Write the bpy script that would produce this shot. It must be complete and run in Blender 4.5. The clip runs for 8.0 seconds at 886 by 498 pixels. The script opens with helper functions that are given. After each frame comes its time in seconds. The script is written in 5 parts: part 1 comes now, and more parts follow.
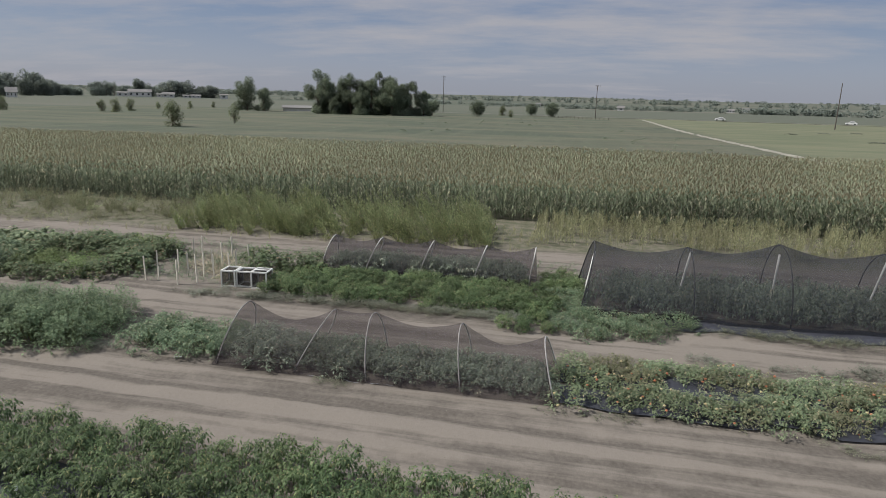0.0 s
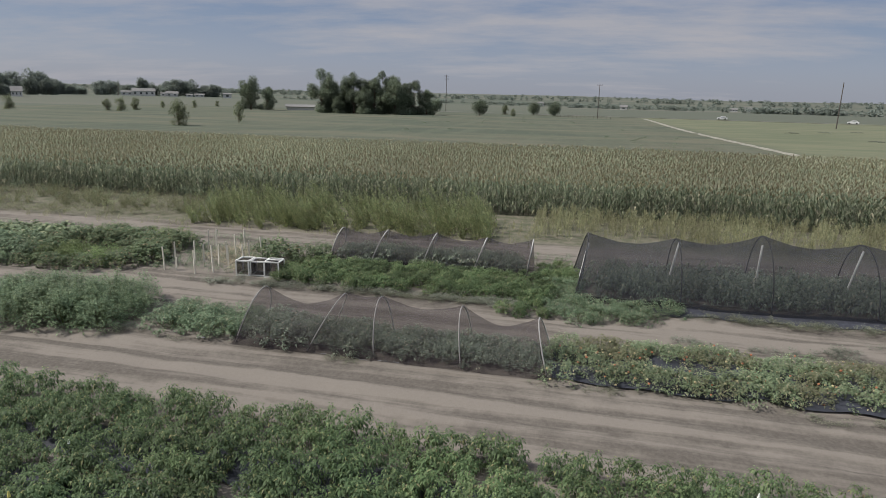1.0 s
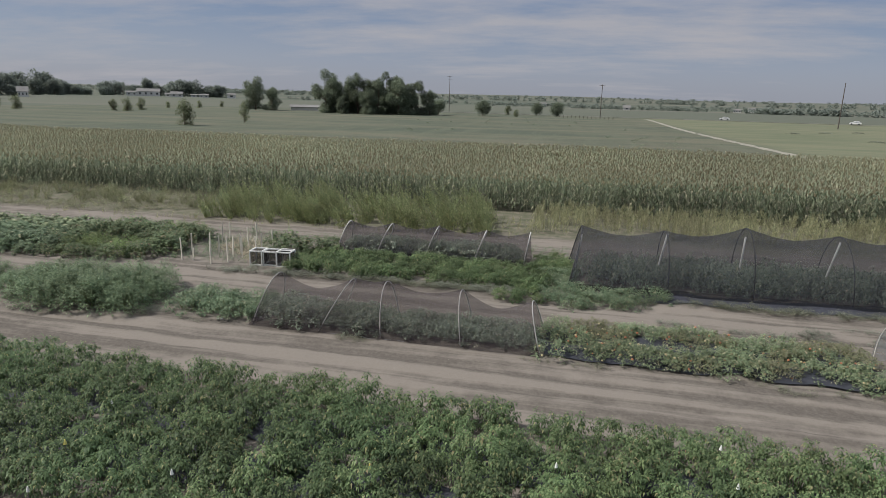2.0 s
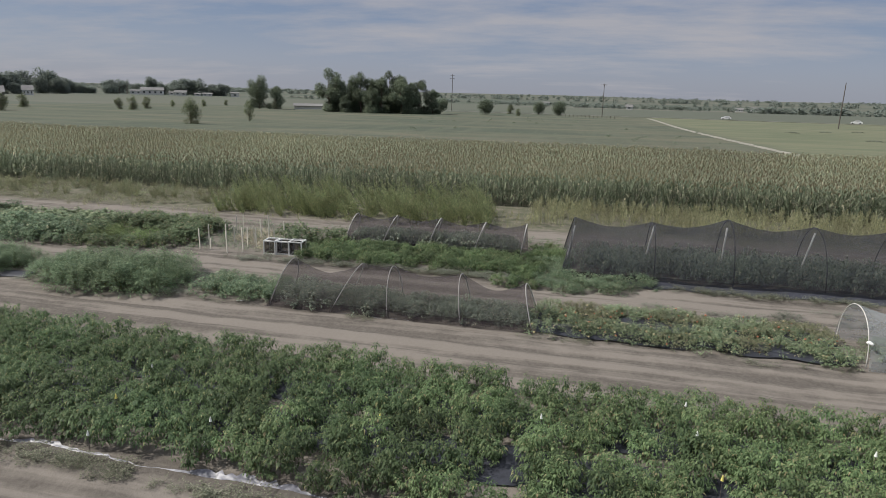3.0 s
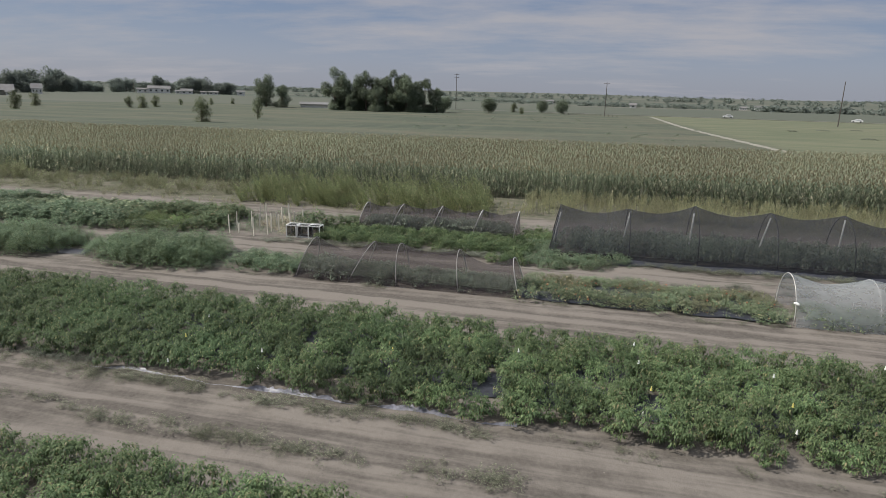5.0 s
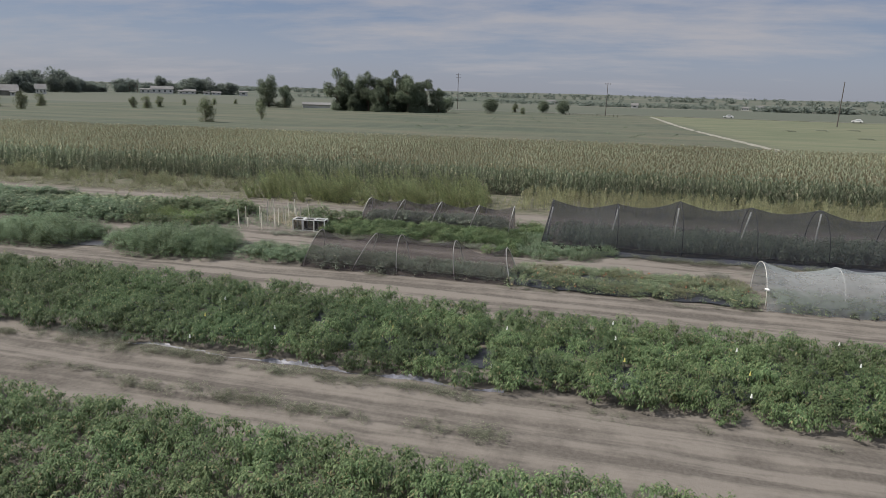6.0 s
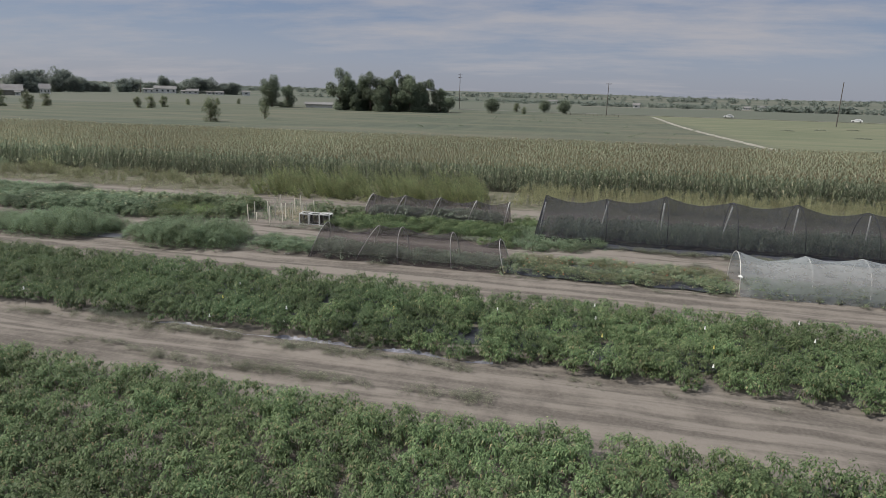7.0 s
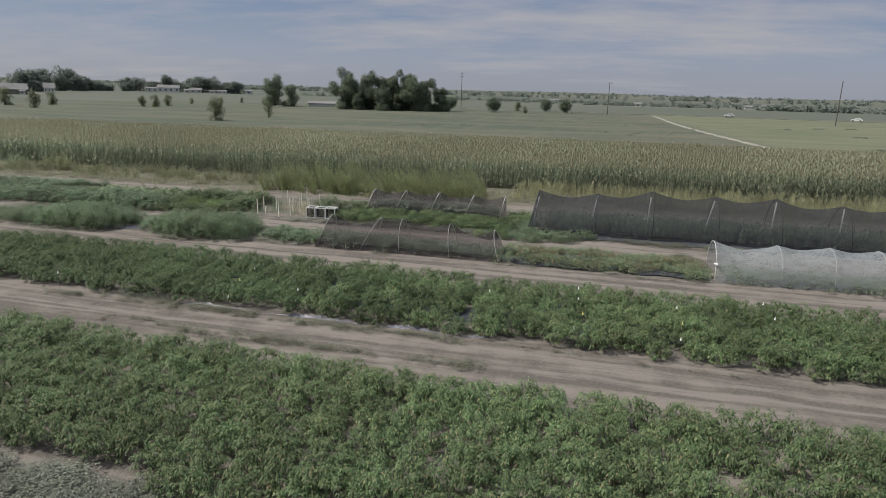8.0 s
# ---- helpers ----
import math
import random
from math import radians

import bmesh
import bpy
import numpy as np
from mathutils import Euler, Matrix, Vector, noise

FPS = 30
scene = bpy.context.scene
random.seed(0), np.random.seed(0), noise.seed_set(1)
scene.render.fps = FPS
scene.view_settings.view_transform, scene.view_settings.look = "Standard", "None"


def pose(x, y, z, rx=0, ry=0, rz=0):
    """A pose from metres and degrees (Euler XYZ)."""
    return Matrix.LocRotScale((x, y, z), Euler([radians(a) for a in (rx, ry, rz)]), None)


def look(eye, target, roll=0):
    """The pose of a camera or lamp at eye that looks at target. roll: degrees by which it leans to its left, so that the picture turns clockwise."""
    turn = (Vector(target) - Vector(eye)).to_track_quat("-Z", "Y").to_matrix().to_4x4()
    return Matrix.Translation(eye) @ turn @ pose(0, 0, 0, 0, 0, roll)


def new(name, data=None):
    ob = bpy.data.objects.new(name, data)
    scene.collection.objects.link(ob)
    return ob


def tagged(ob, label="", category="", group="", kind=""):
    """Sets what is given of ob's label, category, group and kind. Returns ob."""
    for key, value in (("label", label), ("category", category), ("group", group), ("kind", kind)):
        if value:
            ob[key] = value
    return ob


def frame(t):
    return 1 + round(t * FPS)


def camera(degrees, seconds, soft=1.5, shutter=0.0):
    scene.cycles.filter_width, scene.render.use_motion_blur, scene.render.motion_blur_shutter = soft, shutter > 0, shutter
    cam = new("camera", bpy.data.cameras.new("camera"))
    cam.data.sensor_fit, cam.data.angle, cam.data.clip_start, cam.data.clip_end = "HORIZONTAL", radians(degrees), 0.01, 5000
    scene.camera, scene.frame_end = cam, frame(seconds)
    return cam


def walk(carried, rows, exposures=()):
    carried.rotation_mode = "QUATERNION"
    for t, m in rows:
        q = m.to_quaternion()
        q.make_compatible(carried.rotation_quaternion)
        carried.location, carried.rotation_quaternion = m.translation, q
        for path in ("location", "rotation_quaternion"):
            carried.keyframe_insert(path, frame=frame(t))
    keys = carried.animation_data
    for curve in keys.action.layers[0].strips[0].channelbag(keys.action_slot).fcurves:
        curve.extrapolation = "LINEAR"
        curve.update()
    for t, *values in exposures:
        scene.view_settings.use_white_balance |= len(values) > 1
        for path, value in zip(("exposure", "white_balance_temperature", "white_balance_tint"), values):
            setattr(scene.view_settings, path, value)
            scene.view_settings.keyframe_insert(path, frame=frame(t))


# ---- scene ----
cam = camera(70.0, 8.0, soft=0.6)
PATH = [
    (0, (0.112, -0.629, 6.956), (-0.236, 1.286, 6.496), 1.4),
    (0.5, (0.259, -1.307, 6.959), (-0.094, 0.607, 6.499), 1.4),
    (1, (0.383, -1.991, 6.975), (0.027, -0.078, 6.512), 1.4),
    (1.5, (0.524, -2.687, 6.955), (0.165, -0.774, 6.493), 1.4),
    (2.8, (1.04, -4.863, 6.977), (0.666, -2.954, 6.514), 1.5),
    (3, (1.103, -5.227, 6.989), (0.73, -3.318, 6.524), 1.5),
    (3.5, (1.297, -6.166, 7.025), (0.923, -4.258, 6.559), 1.5),
    (4, (1.527, -7.075, 7.086), (1.15, -5.167, 6.619), 1.5),
    (4.5, (1.749, -7.99, 7.103), (1.367, -6.084, 6.635), 1.5),
    (5.8, (2.382, -10.169, 7.171), (1.992, -8.266, 6.698), 1.5),
    (6, (2.503, -10.513, 7.165), (2.111, -8.608, 6.695), 1.5),
    (6.5, (2.789, -11.391, 7.198), (2.394, -9.488, 6.728), 1.5),
    (7, (3.066, -12.291, 7.234), (2.668, -10.388, 6.763), 1.5),
    (7.5, (3.359, -13.276, 7.271), (2.958, -11.375, 6.799), 1.5),
    (8, (3.667, -14.255, 7.314), (3.263, -12.355, 6.84), 1.5),
]
walk(cam, [(t, look(eye, target, roll)) for t, eye, target, roll in PATH],
     exposures=[(0.0, 0.26, 6420, 10), (8.0, 0.26, 6420, 10)])

# ---- world, sun ----
SUN_AZ, SUN_EL = -100.0, 47.0  # degrees clockwise from +y, and above the horizon


class Nodes:
    """A short way to write node trees."""

    def __init__(self, tree):
        self.tree = tree
        tree.nodes.clear()

    def add(self, kind, links=None, **settings):
        node = self.tree.nodes.new(kind)
        for key, value in settings.items():
            if key in SETTERS:
                SETTERS[key](node, value)
        for key, value in (links or {}).items():
            socket = node.inputs[key]
            if isinstance(value, bpy.types.NodeSocket):
                self.tree.links.new(value, socket)
            else:
                socket.default_value = value
        return node

    def math(self, op, a, b=0.0, c=0.0):
        return self.add("ShaderNodeMath", {0: a, 1: b, 2: c}, operation=op).outputs[0]

    def noise(self, vector, scale, detail=4.0, rough=0.55):
        return self.add("ShaderNodeTexNoise", {"Vector": vector, "Scale": scale, "Detail": detail, "Roughness": rough}).outputs["Fac"]

    def ramp(self, fac, stops):
        node = self.add("ShaderNodeValToRGB", {"Fac": fac})
        band = node.color_ramp
        while len(band.elements) < len(stops):
            band.elements.new(0.5)
        for element, (place, colour) in zip(band.elements, stops):
            element.position, element.color = place, (*colour, 1.0)
        return node.outputs["Color"]

    def mix(self, fac, a, b, blend="MIX"):
        node = self.add("ShaderNodeMix", data_type="RGBA", blend_type=blend)
        for index, value in ((0, fac), (6, a), (7, b)):
            if isinstance(value, bpy.types.NodeSocket):
                self.tree.links.new(value, node.inputs[index])
            else:
                node.inputs[index].default_value = (*value, 1.0) if isinstance(value, tuple) else value
        return node.outputs[2]

    def step(self, value, low, high, a=0.0, b=1.0):
        return self.add("ShaderNodeMapRange", {0: value, 1: low, 2: high, 3: a, 4: b}).outputs[0]

    def scaled(self, vector, scale):
        return self.add("ShaderNodeMapping", {"Vector": vector, "Scale": scale}).outputs[0]

    def bump(self, height, strength, distance=0.05):
        return self.add("ShaderNodeBump", {"Height": height, "Strength": strength, "Distance": distance}).outputs[0]


def set_operation(node, value):
    node.operation = value


def set_data_type(node, value):
    node.data_type = value


def set_blend(node, value):
    node.blend_type = value


SETTERS = {"operation": set_operation, "data_type": set_data_type, "blend_type": set_blend}

world = bpy.data.worlds.new("sky")
scene.world = world
world.use_nodes = True
w = Nodes(world.node_tree)
sky = w.add("ShaderNodeTexSky")
sky.sky_type, sky.sun_disc = "NISHITA", False
sky.sun_elevation, sky.sun_rotation = radians(SUN_EL), radians(SUN_AZ % 360)
sky.air_density, sky.dust_density, sky.ozone_density = 1.0, 1.6, 1.0
way = w.add("ShaderNodeTexCoord").outputs["Generated"]
sep = w.add("ShaderNodeSeparateXYZ", {0: way})
up = w.math("ADD", w.math("MAXIMUM", sep.outputs[2], 0.0), 0.11)
flat = w.add("ShaderNodeCombineXYZ", {0: w.math("DIVIDE", sep.outputs[0], up), 1: w.math("DIVIDE", sep.outputs[1], up), 2: 0.0}).outputs[0]
thin = w.noise(w.scaled(flat, (0.6, 1.0, 1.0)), 1.05, 10.0, 0.62)
broad = w.noise(w.scaled(flat, (0.6, 1.0, 1.0)), 0.30, 3.0, 0.5)
# a broad veil of cloud stands over the middle of the plain, with bluer sky to both sides of it
bearing = w.math("DIVIDE", sep.outputs[0], w.math("MAXIMUM", w.math("ABSOLUTE", sep.outputs[1]), 0.05))
bank = w.math("MULTIPLY", w.step(bearing, -0.64, -0.40), w.step(bearing, 0.46, 0.22))
bank = w.math("MULTIPLY", bank, w.step(sep.outputs[2], 0.056, 0.088))
low_band = w.math("MULTIPLY", w.step(sep.outputs[2], 0.082, 0.066), w.step(bearing, -0.5, -0.75))
lift = w.math("ADD", w.math("MULTIPLY", bank, 0.12), w.math("MULTIPLY", low_band, 0.06))
cloud = w.math("ADD", w.math("ADD", w.math("MULTIPLY", thin, 0.75), w.math("MULTIPLY", broad, 0.4)), lift)
cloud = w.step(cloud, 0.57, 0.77)
haze = w.ramp(sep.outputs[2], [(0.0, (0.26, 0.275, 0.325)), (0.05, (0.222, 0.25, 0.328)), (0.13, (0.135, 0.18, 0.285)), (0.34, (0.30, 0.34, 0.43)), (1.0, (0.72, 0.76, 0.84))])
haze = w.mix(1.0, haze, (10.0, 10.0, 10.0), "MULTIPLY")
veil = w.mix(0.82, sky.outputs[0], haze)
cloudy = w.mix(w.math("MULTIPLY", cloud, 0.85), veil, (3.45, 3.38, 3.58))
back = w.add("ShaderNodeBackground", {"Color": cloudy, "Strength": 0.1})
w.tree.links.new(back.outputs[0], w.add("ShaderNodeOutputWorld").inputs["Surface"])

sun = new("sun", bpy.data.lights.new("sun", "SUN"))
sun.data.energy, sun.data.angle, sun.data.color = 3.9, radians(1.5), (1.0, 0.95, 0.87)
az, el = radians(SUN_AZ), radians(SUN_EL)
to_sun = Vector((math.sin(az) * math.cos(el), math.cos(az) * math.cos(el), math.sin(el)))
sun.matrix_world = look(to_sun * 60, (0, 0, 0))

# ---- materials ----


def material(name):
    mat = bpy.data.materials.new(name)
    mat.use_nodes = True
    n = Nodes(mat.node_tree)
    out = n.add("ShaderNodeOutputMaterial")
    return mat, n, out


def finish(n, out, shader):
    n.tree.links.new(shader, out.inputs["Surface"])


def principled(n, colour, rough=0.7, normal=None, metal=0.0, spec=0.4):
    links = {"Base Color": colour if isinstance(colour, bpy.types.NodeSocket) else (*colour, 1.0), "Roughness": rough, "Metallic": metal, "Specular IOR Level": spec}
    if normal:
        links["Normal"] = normal
    return n.add("ShaderNodeBsdfPrincipled", links).outputs[0]


def leaf_material(name, dark, mid, light, odd=None, through_light=0.33, rough=0.55, patch=0.35, spec=0.22):
    """Foliage: every leaf its own tone, with broad patches over the planting."""
    mat, n, out = material(name)
    geo = n.add("ShaderNodeNewGeometry")
    isle = geo.outputs["Random Per Island"]
    info = n.add("ShaderNodeObjectInfo")
    stops = [(0.0, dark), (0.45, mid), (0.9, light)] + ([(1.0, odd)] if odd else [])
    colour = n.ramp(isle, stops)
    broad = n.noise(geo.outputs["Position"], patch, 3.0)
    fine = n.noise(geo.outputs["Position"], 14.0, 3.0)
    value = n.math("ADD", n.step(broad, 0.3, 0.7, 0.75, 1.25), n.math("MULTIPLY", n.math("SUBTRACT", info.outputs["Random"], 0.5), 0.3))
    value = n.math("MULTIPLY", value, n.step(fine, 0.3, 0.7, 0.85, 1.15))
    colour = n.add("ShaderNodeHueSaturation", {"Color": colour, "Value": value, "Hue": n.step(broad, 0.3, 0.7, 0.485, 0.512), "Saturation": 0.99}).outputs[0]
    solid = principled(n, colour, rough, spec=spec)
    glow = n.add("ShaderNodeBsdfTranslucent", {"Color": n.mix(0.25, colour, (0.15, 0.18, 0.07))}).outputs[0]
    finish(n, out, n.add("ShaderNodeMixShader", {0: through_light, 1: solid, 2: glow}).outputs[0])
    return mat


def plain_material(name, colour, rough=0.6, grain=30.0, contrast=0.25, metal=0.0, bump=0.2, spec=0.4):
    mat, n, out = material(name)
    place = n.add("ShaderNodeTexCoord").outputs["Object"]
    fine, wide = n.noise(place, grain, 5.0), n.noise(place, grain * 0.08, 3.0)
    value = n.math("MULTIPLY", n.step(fine, 0.25, 0.75, 1 - contrast, 1 + contrast), n.step(wide, 0.3, 0.7, 1 - contrast * 0.7, 1 + contrast * 0.7))
    tone = n.add("ShaderNodeHueSaturation", {"Color": (*colour, 1.0), "Value": value}).outputs[0]
    finish(n, out, principled(n, tone, rough, n.bump(fine, bump, 0.01), metal, spec))
    return mat


def net_material(name, colour, cover, weave=0.12, rough=0.8, stretch=(3.0, 14.0, 14.0)):
    """Woven cloth that lets part of the light through its holes."""
    mat, n, out = material(name)
    place = n.add("ShaderNodeTexCoord").outputs["Object"]
    wide, fine = n.noise(place, 0.9, 4.0), n.noise(n.scaled(place, stretch), 2.0, 3.0)
    hold = n.math("ADD", cover, n.math("MULTIPLY", n.math("SUBTRACT", n.math("ADD", wide, fine), 1.0), weave))
    tone = n.add("ShaderNodeHueSaturation", {"Color": (*colour, 1.0), "Value": n.step(fine, 0.3, 0.7, 0.85, 1.15)}).outputs[0]
    cloth = n.add("ShaderNodeMixShader", {0: 0.35, 1: principled(n, tone, rough, spec=0.2), 2: n.add("ShaderNodeBsdfTranslucent", {"Color": tone}).outputs[0]}).outputs[0]
    clear = n.add("ShaderNodeBsdfTransparent").outputs[0]
    finish(n, out, n.add("ShaderNodeMixShader", {0: hold, 1: clear, 2: cloth}).outputs[0])
    return mat


def ground_material():
    mat, n, out = material("ground")
    place = n.add("ShaderNodeNewGeometry").outputs["Position"]
    xyz = n.add("ShaderNodeSeparateXYZ", {0: place})
    x, y = xyz.outputs[0], xyz.outputs[1]
    wob = n.math("MULTIPLY", n.math("SUBTRACT", n.noise(place, 0.5, 4.0), 0.5), 2.2)
    yy = n.math("ADD", y, wob)
    # farm soil: pale dry dust, darker wheel lines along the beds
    fine, mid = n.noise(place, 9.0, 6.0, 0.65), n.noise(place, 1.3, 4.0)
    along = n.add("ShaderNodeMapping", {"Vector": place, "Rotation": (0.0, 0.0, radians(2.2))}).outputs[0]
    line = n.noise(n.scaled(along, (0.09, 1.7, 1.0)), 1.0, 4.0, 0.5)
    thread = n.noise(n.scaled(along, (0.25, 5.0, 1.0)), 1.0, 3.0, 0.5)
    line = n.math("ADD", n.math("ADD", n.math("MULTIPLY", line, 0.62), n.math("MULTIPLY", mid, 0.20)), n.math("MULTIPLY", thread, 0.21))
    # the tractor's wheel lines, which keep their distance from the beds
    sway = n.math("MULTIPLY", n.math("SUBTRACT", n.noise(n.scaled(along, (0.16, 0.3, 1.0)), 1.0, 3.0), 0.5), 0.55)
    row = n.math("ADD", n.math("ADD", y, n.math("MULTIPLY", x, 0.040)), sway)
    for centre, wide in ((12.0, 0.15), (11.2, 0.12), (10.45, 0.16), (2.5, 0.15), (1.8, 0.14), (-6.7, 0.2)):
        away = n.math("DIVIDE", n.math("SUBTRACT", row, centre), wide)
        line = n.math("ADD", line, n.math("MULTIPLY", n.math("POWER", 2.718, n.math("MULTIPLY", n.math("MULTIPLY", away, away), -1.0)), 0.075))
    line = n.math("ADD", line, n.step(y, 4.0, 9.0, 0.022, 0.0))
    soil = n.mix(n.step(line, 0.49, 0.60), (0.190, 0.169, 0.147), (0.096, 0.085, 0.074))
    soil = n.mix(n.step(fine, 0.35, 0.75, 0.0, 0.35), soil, (0.245, 0.219, 0.191))
    clods = n.step(n.noise(place, 26.0, 3.0), 0.62, 0.75)
    soil = n.mix(n.math("MULTIPLY", clods, 0.45), soil, (0.10, 0.088, 0.075))
    # weedy strip, corn soil, pasture, far fields
    straw = n.mix(n.step(n.noise(place, 1.6, 7.0, 0.65), 0.38, 0.62), (0.165, 0.150, 0.118), (0.085, 0.092, 0.058))
    grass = n.mix(n.step(n.noise(n.scaled(place, (0.25, 1.0, 1.0)), 0.06, 6.0), 0.40, 0.60), (0.074, 0.087, 0.067), (0.138, 0.130, 0.096))
    grass = n.mix(n.step(n.noise(place, 0.8, 8.0, 0.7), 0.42, 0.62, 0.0, 0.5), grass, (0.088, 0.099, 0.066))
    grass = n.mix(n.step(n.noise(n.scaled(place, (1.0, 0.10, 1.0)), 0.30, 4.0), 0.48, 0.60, 0.0, 0.5), grass, (0.122, 0.128, 0.093))
    grass = n.mix(n.step(n.noise(n.scaled(place, (0.35, 1.0, 1.0)), 0.16, 6.0, 0.6), 0.45, 0.6, 0.0, 0.6), grass, (0.082, 0.097, 0.070))
    meadow = n.mix(n.step(n.noise(n.scaled(place, (0.3, 1.0, 1.0)), 0.09, 7.0, 0.65), 0.35, 0.65), (0.110, 0.126, 0.080), (0.165, 0.166, 0.110))
    grass = n.mix(n.step(n.math("ADD", x, n.math("MULTIPLY", wob, 0.6)), 31.0, 38.0), grass, meadow)
    cells = n.add("ShaderNodeTexVoronoi", {"Vector": n.scaled(place, (0.0016, 0.0042, 1.0)), "Scale": 1.0, "Randomness": 0.8}).outputs["Color"]
    tone = n.add("ShaderNodeSeparateXYZ", {0: cells}).outputs[0]
    fields = n.ramp(tone, [(0.0, (0.080, 0.094, 0.073)), (0.4, (0.103, 0.112, 0.088)), (0.7, (0.136, 0.134, 0.108)), (1.0, (0.086, 0.101, 0.077))])
    colour = n.mix(n.step(yy, 28.6, 29.8), soil, straw)
    colour = n.mix(n.step(yy, 66.5, 68.5), colour, grass)
    colour = n.mix(n.step(yy, 320.0, 330.0), colour, fields)
    far = n.math("GREATER_THAN", n.math("ABSOLUTE", x), 230.0)
    colour = n.mix(far, colour, fields)
    rough = n.noise(place, 18.0, 6.0, 0.7)
    relief = n.math("ADD", n.math("MULTIPLY", rough, 0.5), mid)
    finish(n, out, principled(n, colour, 0.95, n.bump(relief, 0.45, 0.08), spec=0.1))
    return mat


M_GROUND = ground_material()
M_PEPPER = leaf_material("pepper_leaf", (0.045, 0.074, 0.036), (0.078, 0.118, 0.054), (0.122, 0.172, 0.078), (0.250, 0.245, 0.115))
M_PALE_PEPPER = leaf_material("pale_pepper_leaf", (0.064, 0.105, 0.046), (0.126, 0.186, 0.083), (0.212, 0.284, 0.132), (0.290, 0.235, 0.135), patch=0.8)
M_TOMATO = leaf_material("tomato_leaf", (0.112, 0.152, 0.090), (0.178, 0.228, 0.132), (0.255, 0.304, 0.178), (0.440, 0.380, 0.250))
# grey-green leaves under the cloths, lightened in colour to offset the cloths' shade
M_LIT_NETTED = leaf_material("lightened_netted_leaf", (0.140, 0.178, 0.138), (0.228, 0.276, 0.206), (0.325, 0.372, 0.282), (0.420, 0.375, 0.280), patch=0.7)
M_GREY = leaf_material("grey_green_leaf", (0.094, 0.145, 0.082), (0.152, 0.214, 0.124), (0.222, 0.286, 0.166))
M_BEAN = leaf_material("bean_leaf", (0.085, 0.130, 0.080), (0.138, 0.194, 0.116), (0.222, 0.288, 0.176), (0.330, 0.315, 0.205))
M_DULL = leaf_material("dull_green_leaf", (0.072, 0.104, 0.056), (0.116, 0.156, 0.082), (0.178, 0.218, 0.120), (0.270, 0.205, 0.130), patch=0.8)
M_LIME = leaf_material("lime_leaf", (0.101, 0.140, 0.054), (0.143, 0.194, 0.073), (0.199, 0.257, 0.107))
M_CORN = leaf_material("corn_leaf", (0.074, 0.098, 0.062), (0.132, 0.162, 0.102), (0.238, 0.260, 0.172), (0.390, 0.362, 0.255), patch=0.05, rough=0.5)
M_CORN_TOP = leaf_material("ripe_corn_leaf", (0.124, 0.144, 0.095), (0.200, 0.218, 0.142), (0.285, 0.292, 0.196), (0.370, 0.345, 0.240), patch=0.05, rough=0.6)
M_TASSEL = leaf_material("corn_tassel", (0.195, 0.168, 0.110), (0.268, 0.232, 0.152), (0.350, 0.305, 0.205), (0.250, 0.198, 0.135), patch=0.04, rough=0.8)
M_WEED = leaf_material("tall_weed_leaf", (0.210, 0.250, 0.130), (0.335, 0.380, 0.190), (0.490, 0.520, 0.275), (0.400, 0.330, 0.215), patch=1.3, rough=0.7, through_light=0.5)
M_DRY = leaf_material("dry_weed_leaf", (0.245, 0.255, 0.150), (0.375, 0.372, 0.222), (0.490, 0.468, 0.295), (0.270, 0.300, 0.160), patch=0.5, rough=0.8, through_light=0.5)
M_OLIVE = leaf_material("olive_weed_leaf", (0.153, 0.167, 0.104), (0.216, 0.230, 0.139), (0.309, 0.302, 0.198), (0.343, 0.274, 0.191), patch=0.3, rough=0.8, through_light=0.5)
# leaf tones raised to take in some of the haze over the grove
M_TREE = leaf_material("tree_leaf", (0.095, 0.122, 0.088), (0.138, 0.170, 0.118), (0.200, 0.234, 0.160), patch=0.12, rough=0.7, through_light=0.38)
# paler and bluer: the haze of distance is put into the leaf colour
M_HAZED = leaf_material("hazed_far_leaf", (0.140, 0.170, 0.152), (0.180, 0.210, 0.188), (0.230, 0.258, 0.226), patch=0.02, rough=0.8, through_light=0.38)
M_SHRUB = leaf_material("shrub_leaf", (0.088, 0.105, 0.061), (0.139, 0.165, 0.093), (0.207, 0.228, 0.126), patch=0.2, rough=0.7)
M_DUSTY = leaf_material("dusty_weed_leaf", (0.092, 0.100, 0.068), (0.140, 0.146, 0.102), (0.205, 0.206, 0.150), patch=0.5, rough=0.9, through_light=0.2)
M_SAGE = leaf_material("grey_weed_leaf", (0.105, 0.118, 0.090), (0.155, 0.168, 0.132), (0.215, 0.224, 0.180), patch=0.5, rough=0.9, through_light=0.25)
M_STEM = plain_material("green_stem", (0.13, 0.15, 0.06), 0.7)
M_BARK = plain_material("bark", (0.14, 0.11, 0.085), 0.9, 6.0, 0.4)
M_SHADE = net_material("black_shade_cloth", (0.066, 0.054, 0.063), 0.35)
M_SHADE_MID = net_material("worn_shade_cloth", (0.060, 0.053, 0.066), 0.41)
M_SHADE_DENSE = net_material("dense_shade_cloth", (0.050, 0.053, 0.066), 0.50)
M_FLEECE = net_material("white_row_cover", (0.42, 0.45, 0.46), 0.43, 0.03, stretch=(1.2, 2.0, 2.0))
M_PIPE = plain_material("white_pipe", (0.55, 0.53, 0.50), 0.45, 20.0, 0.12)
M_DARKPIPE = plain_material("black_pipe", (0.035, 0.035, 0.035), 0.5, 20.0, 0.2)
M_TIMBER = plain_material("white_timber", (0.72, 0.71, 0.68), 0.6, 18.0, 0.14)
M_STAKE = plain_material("pale_stake", (0.62, 0.58, 0.50), 0.75, 25.0, 0.2)
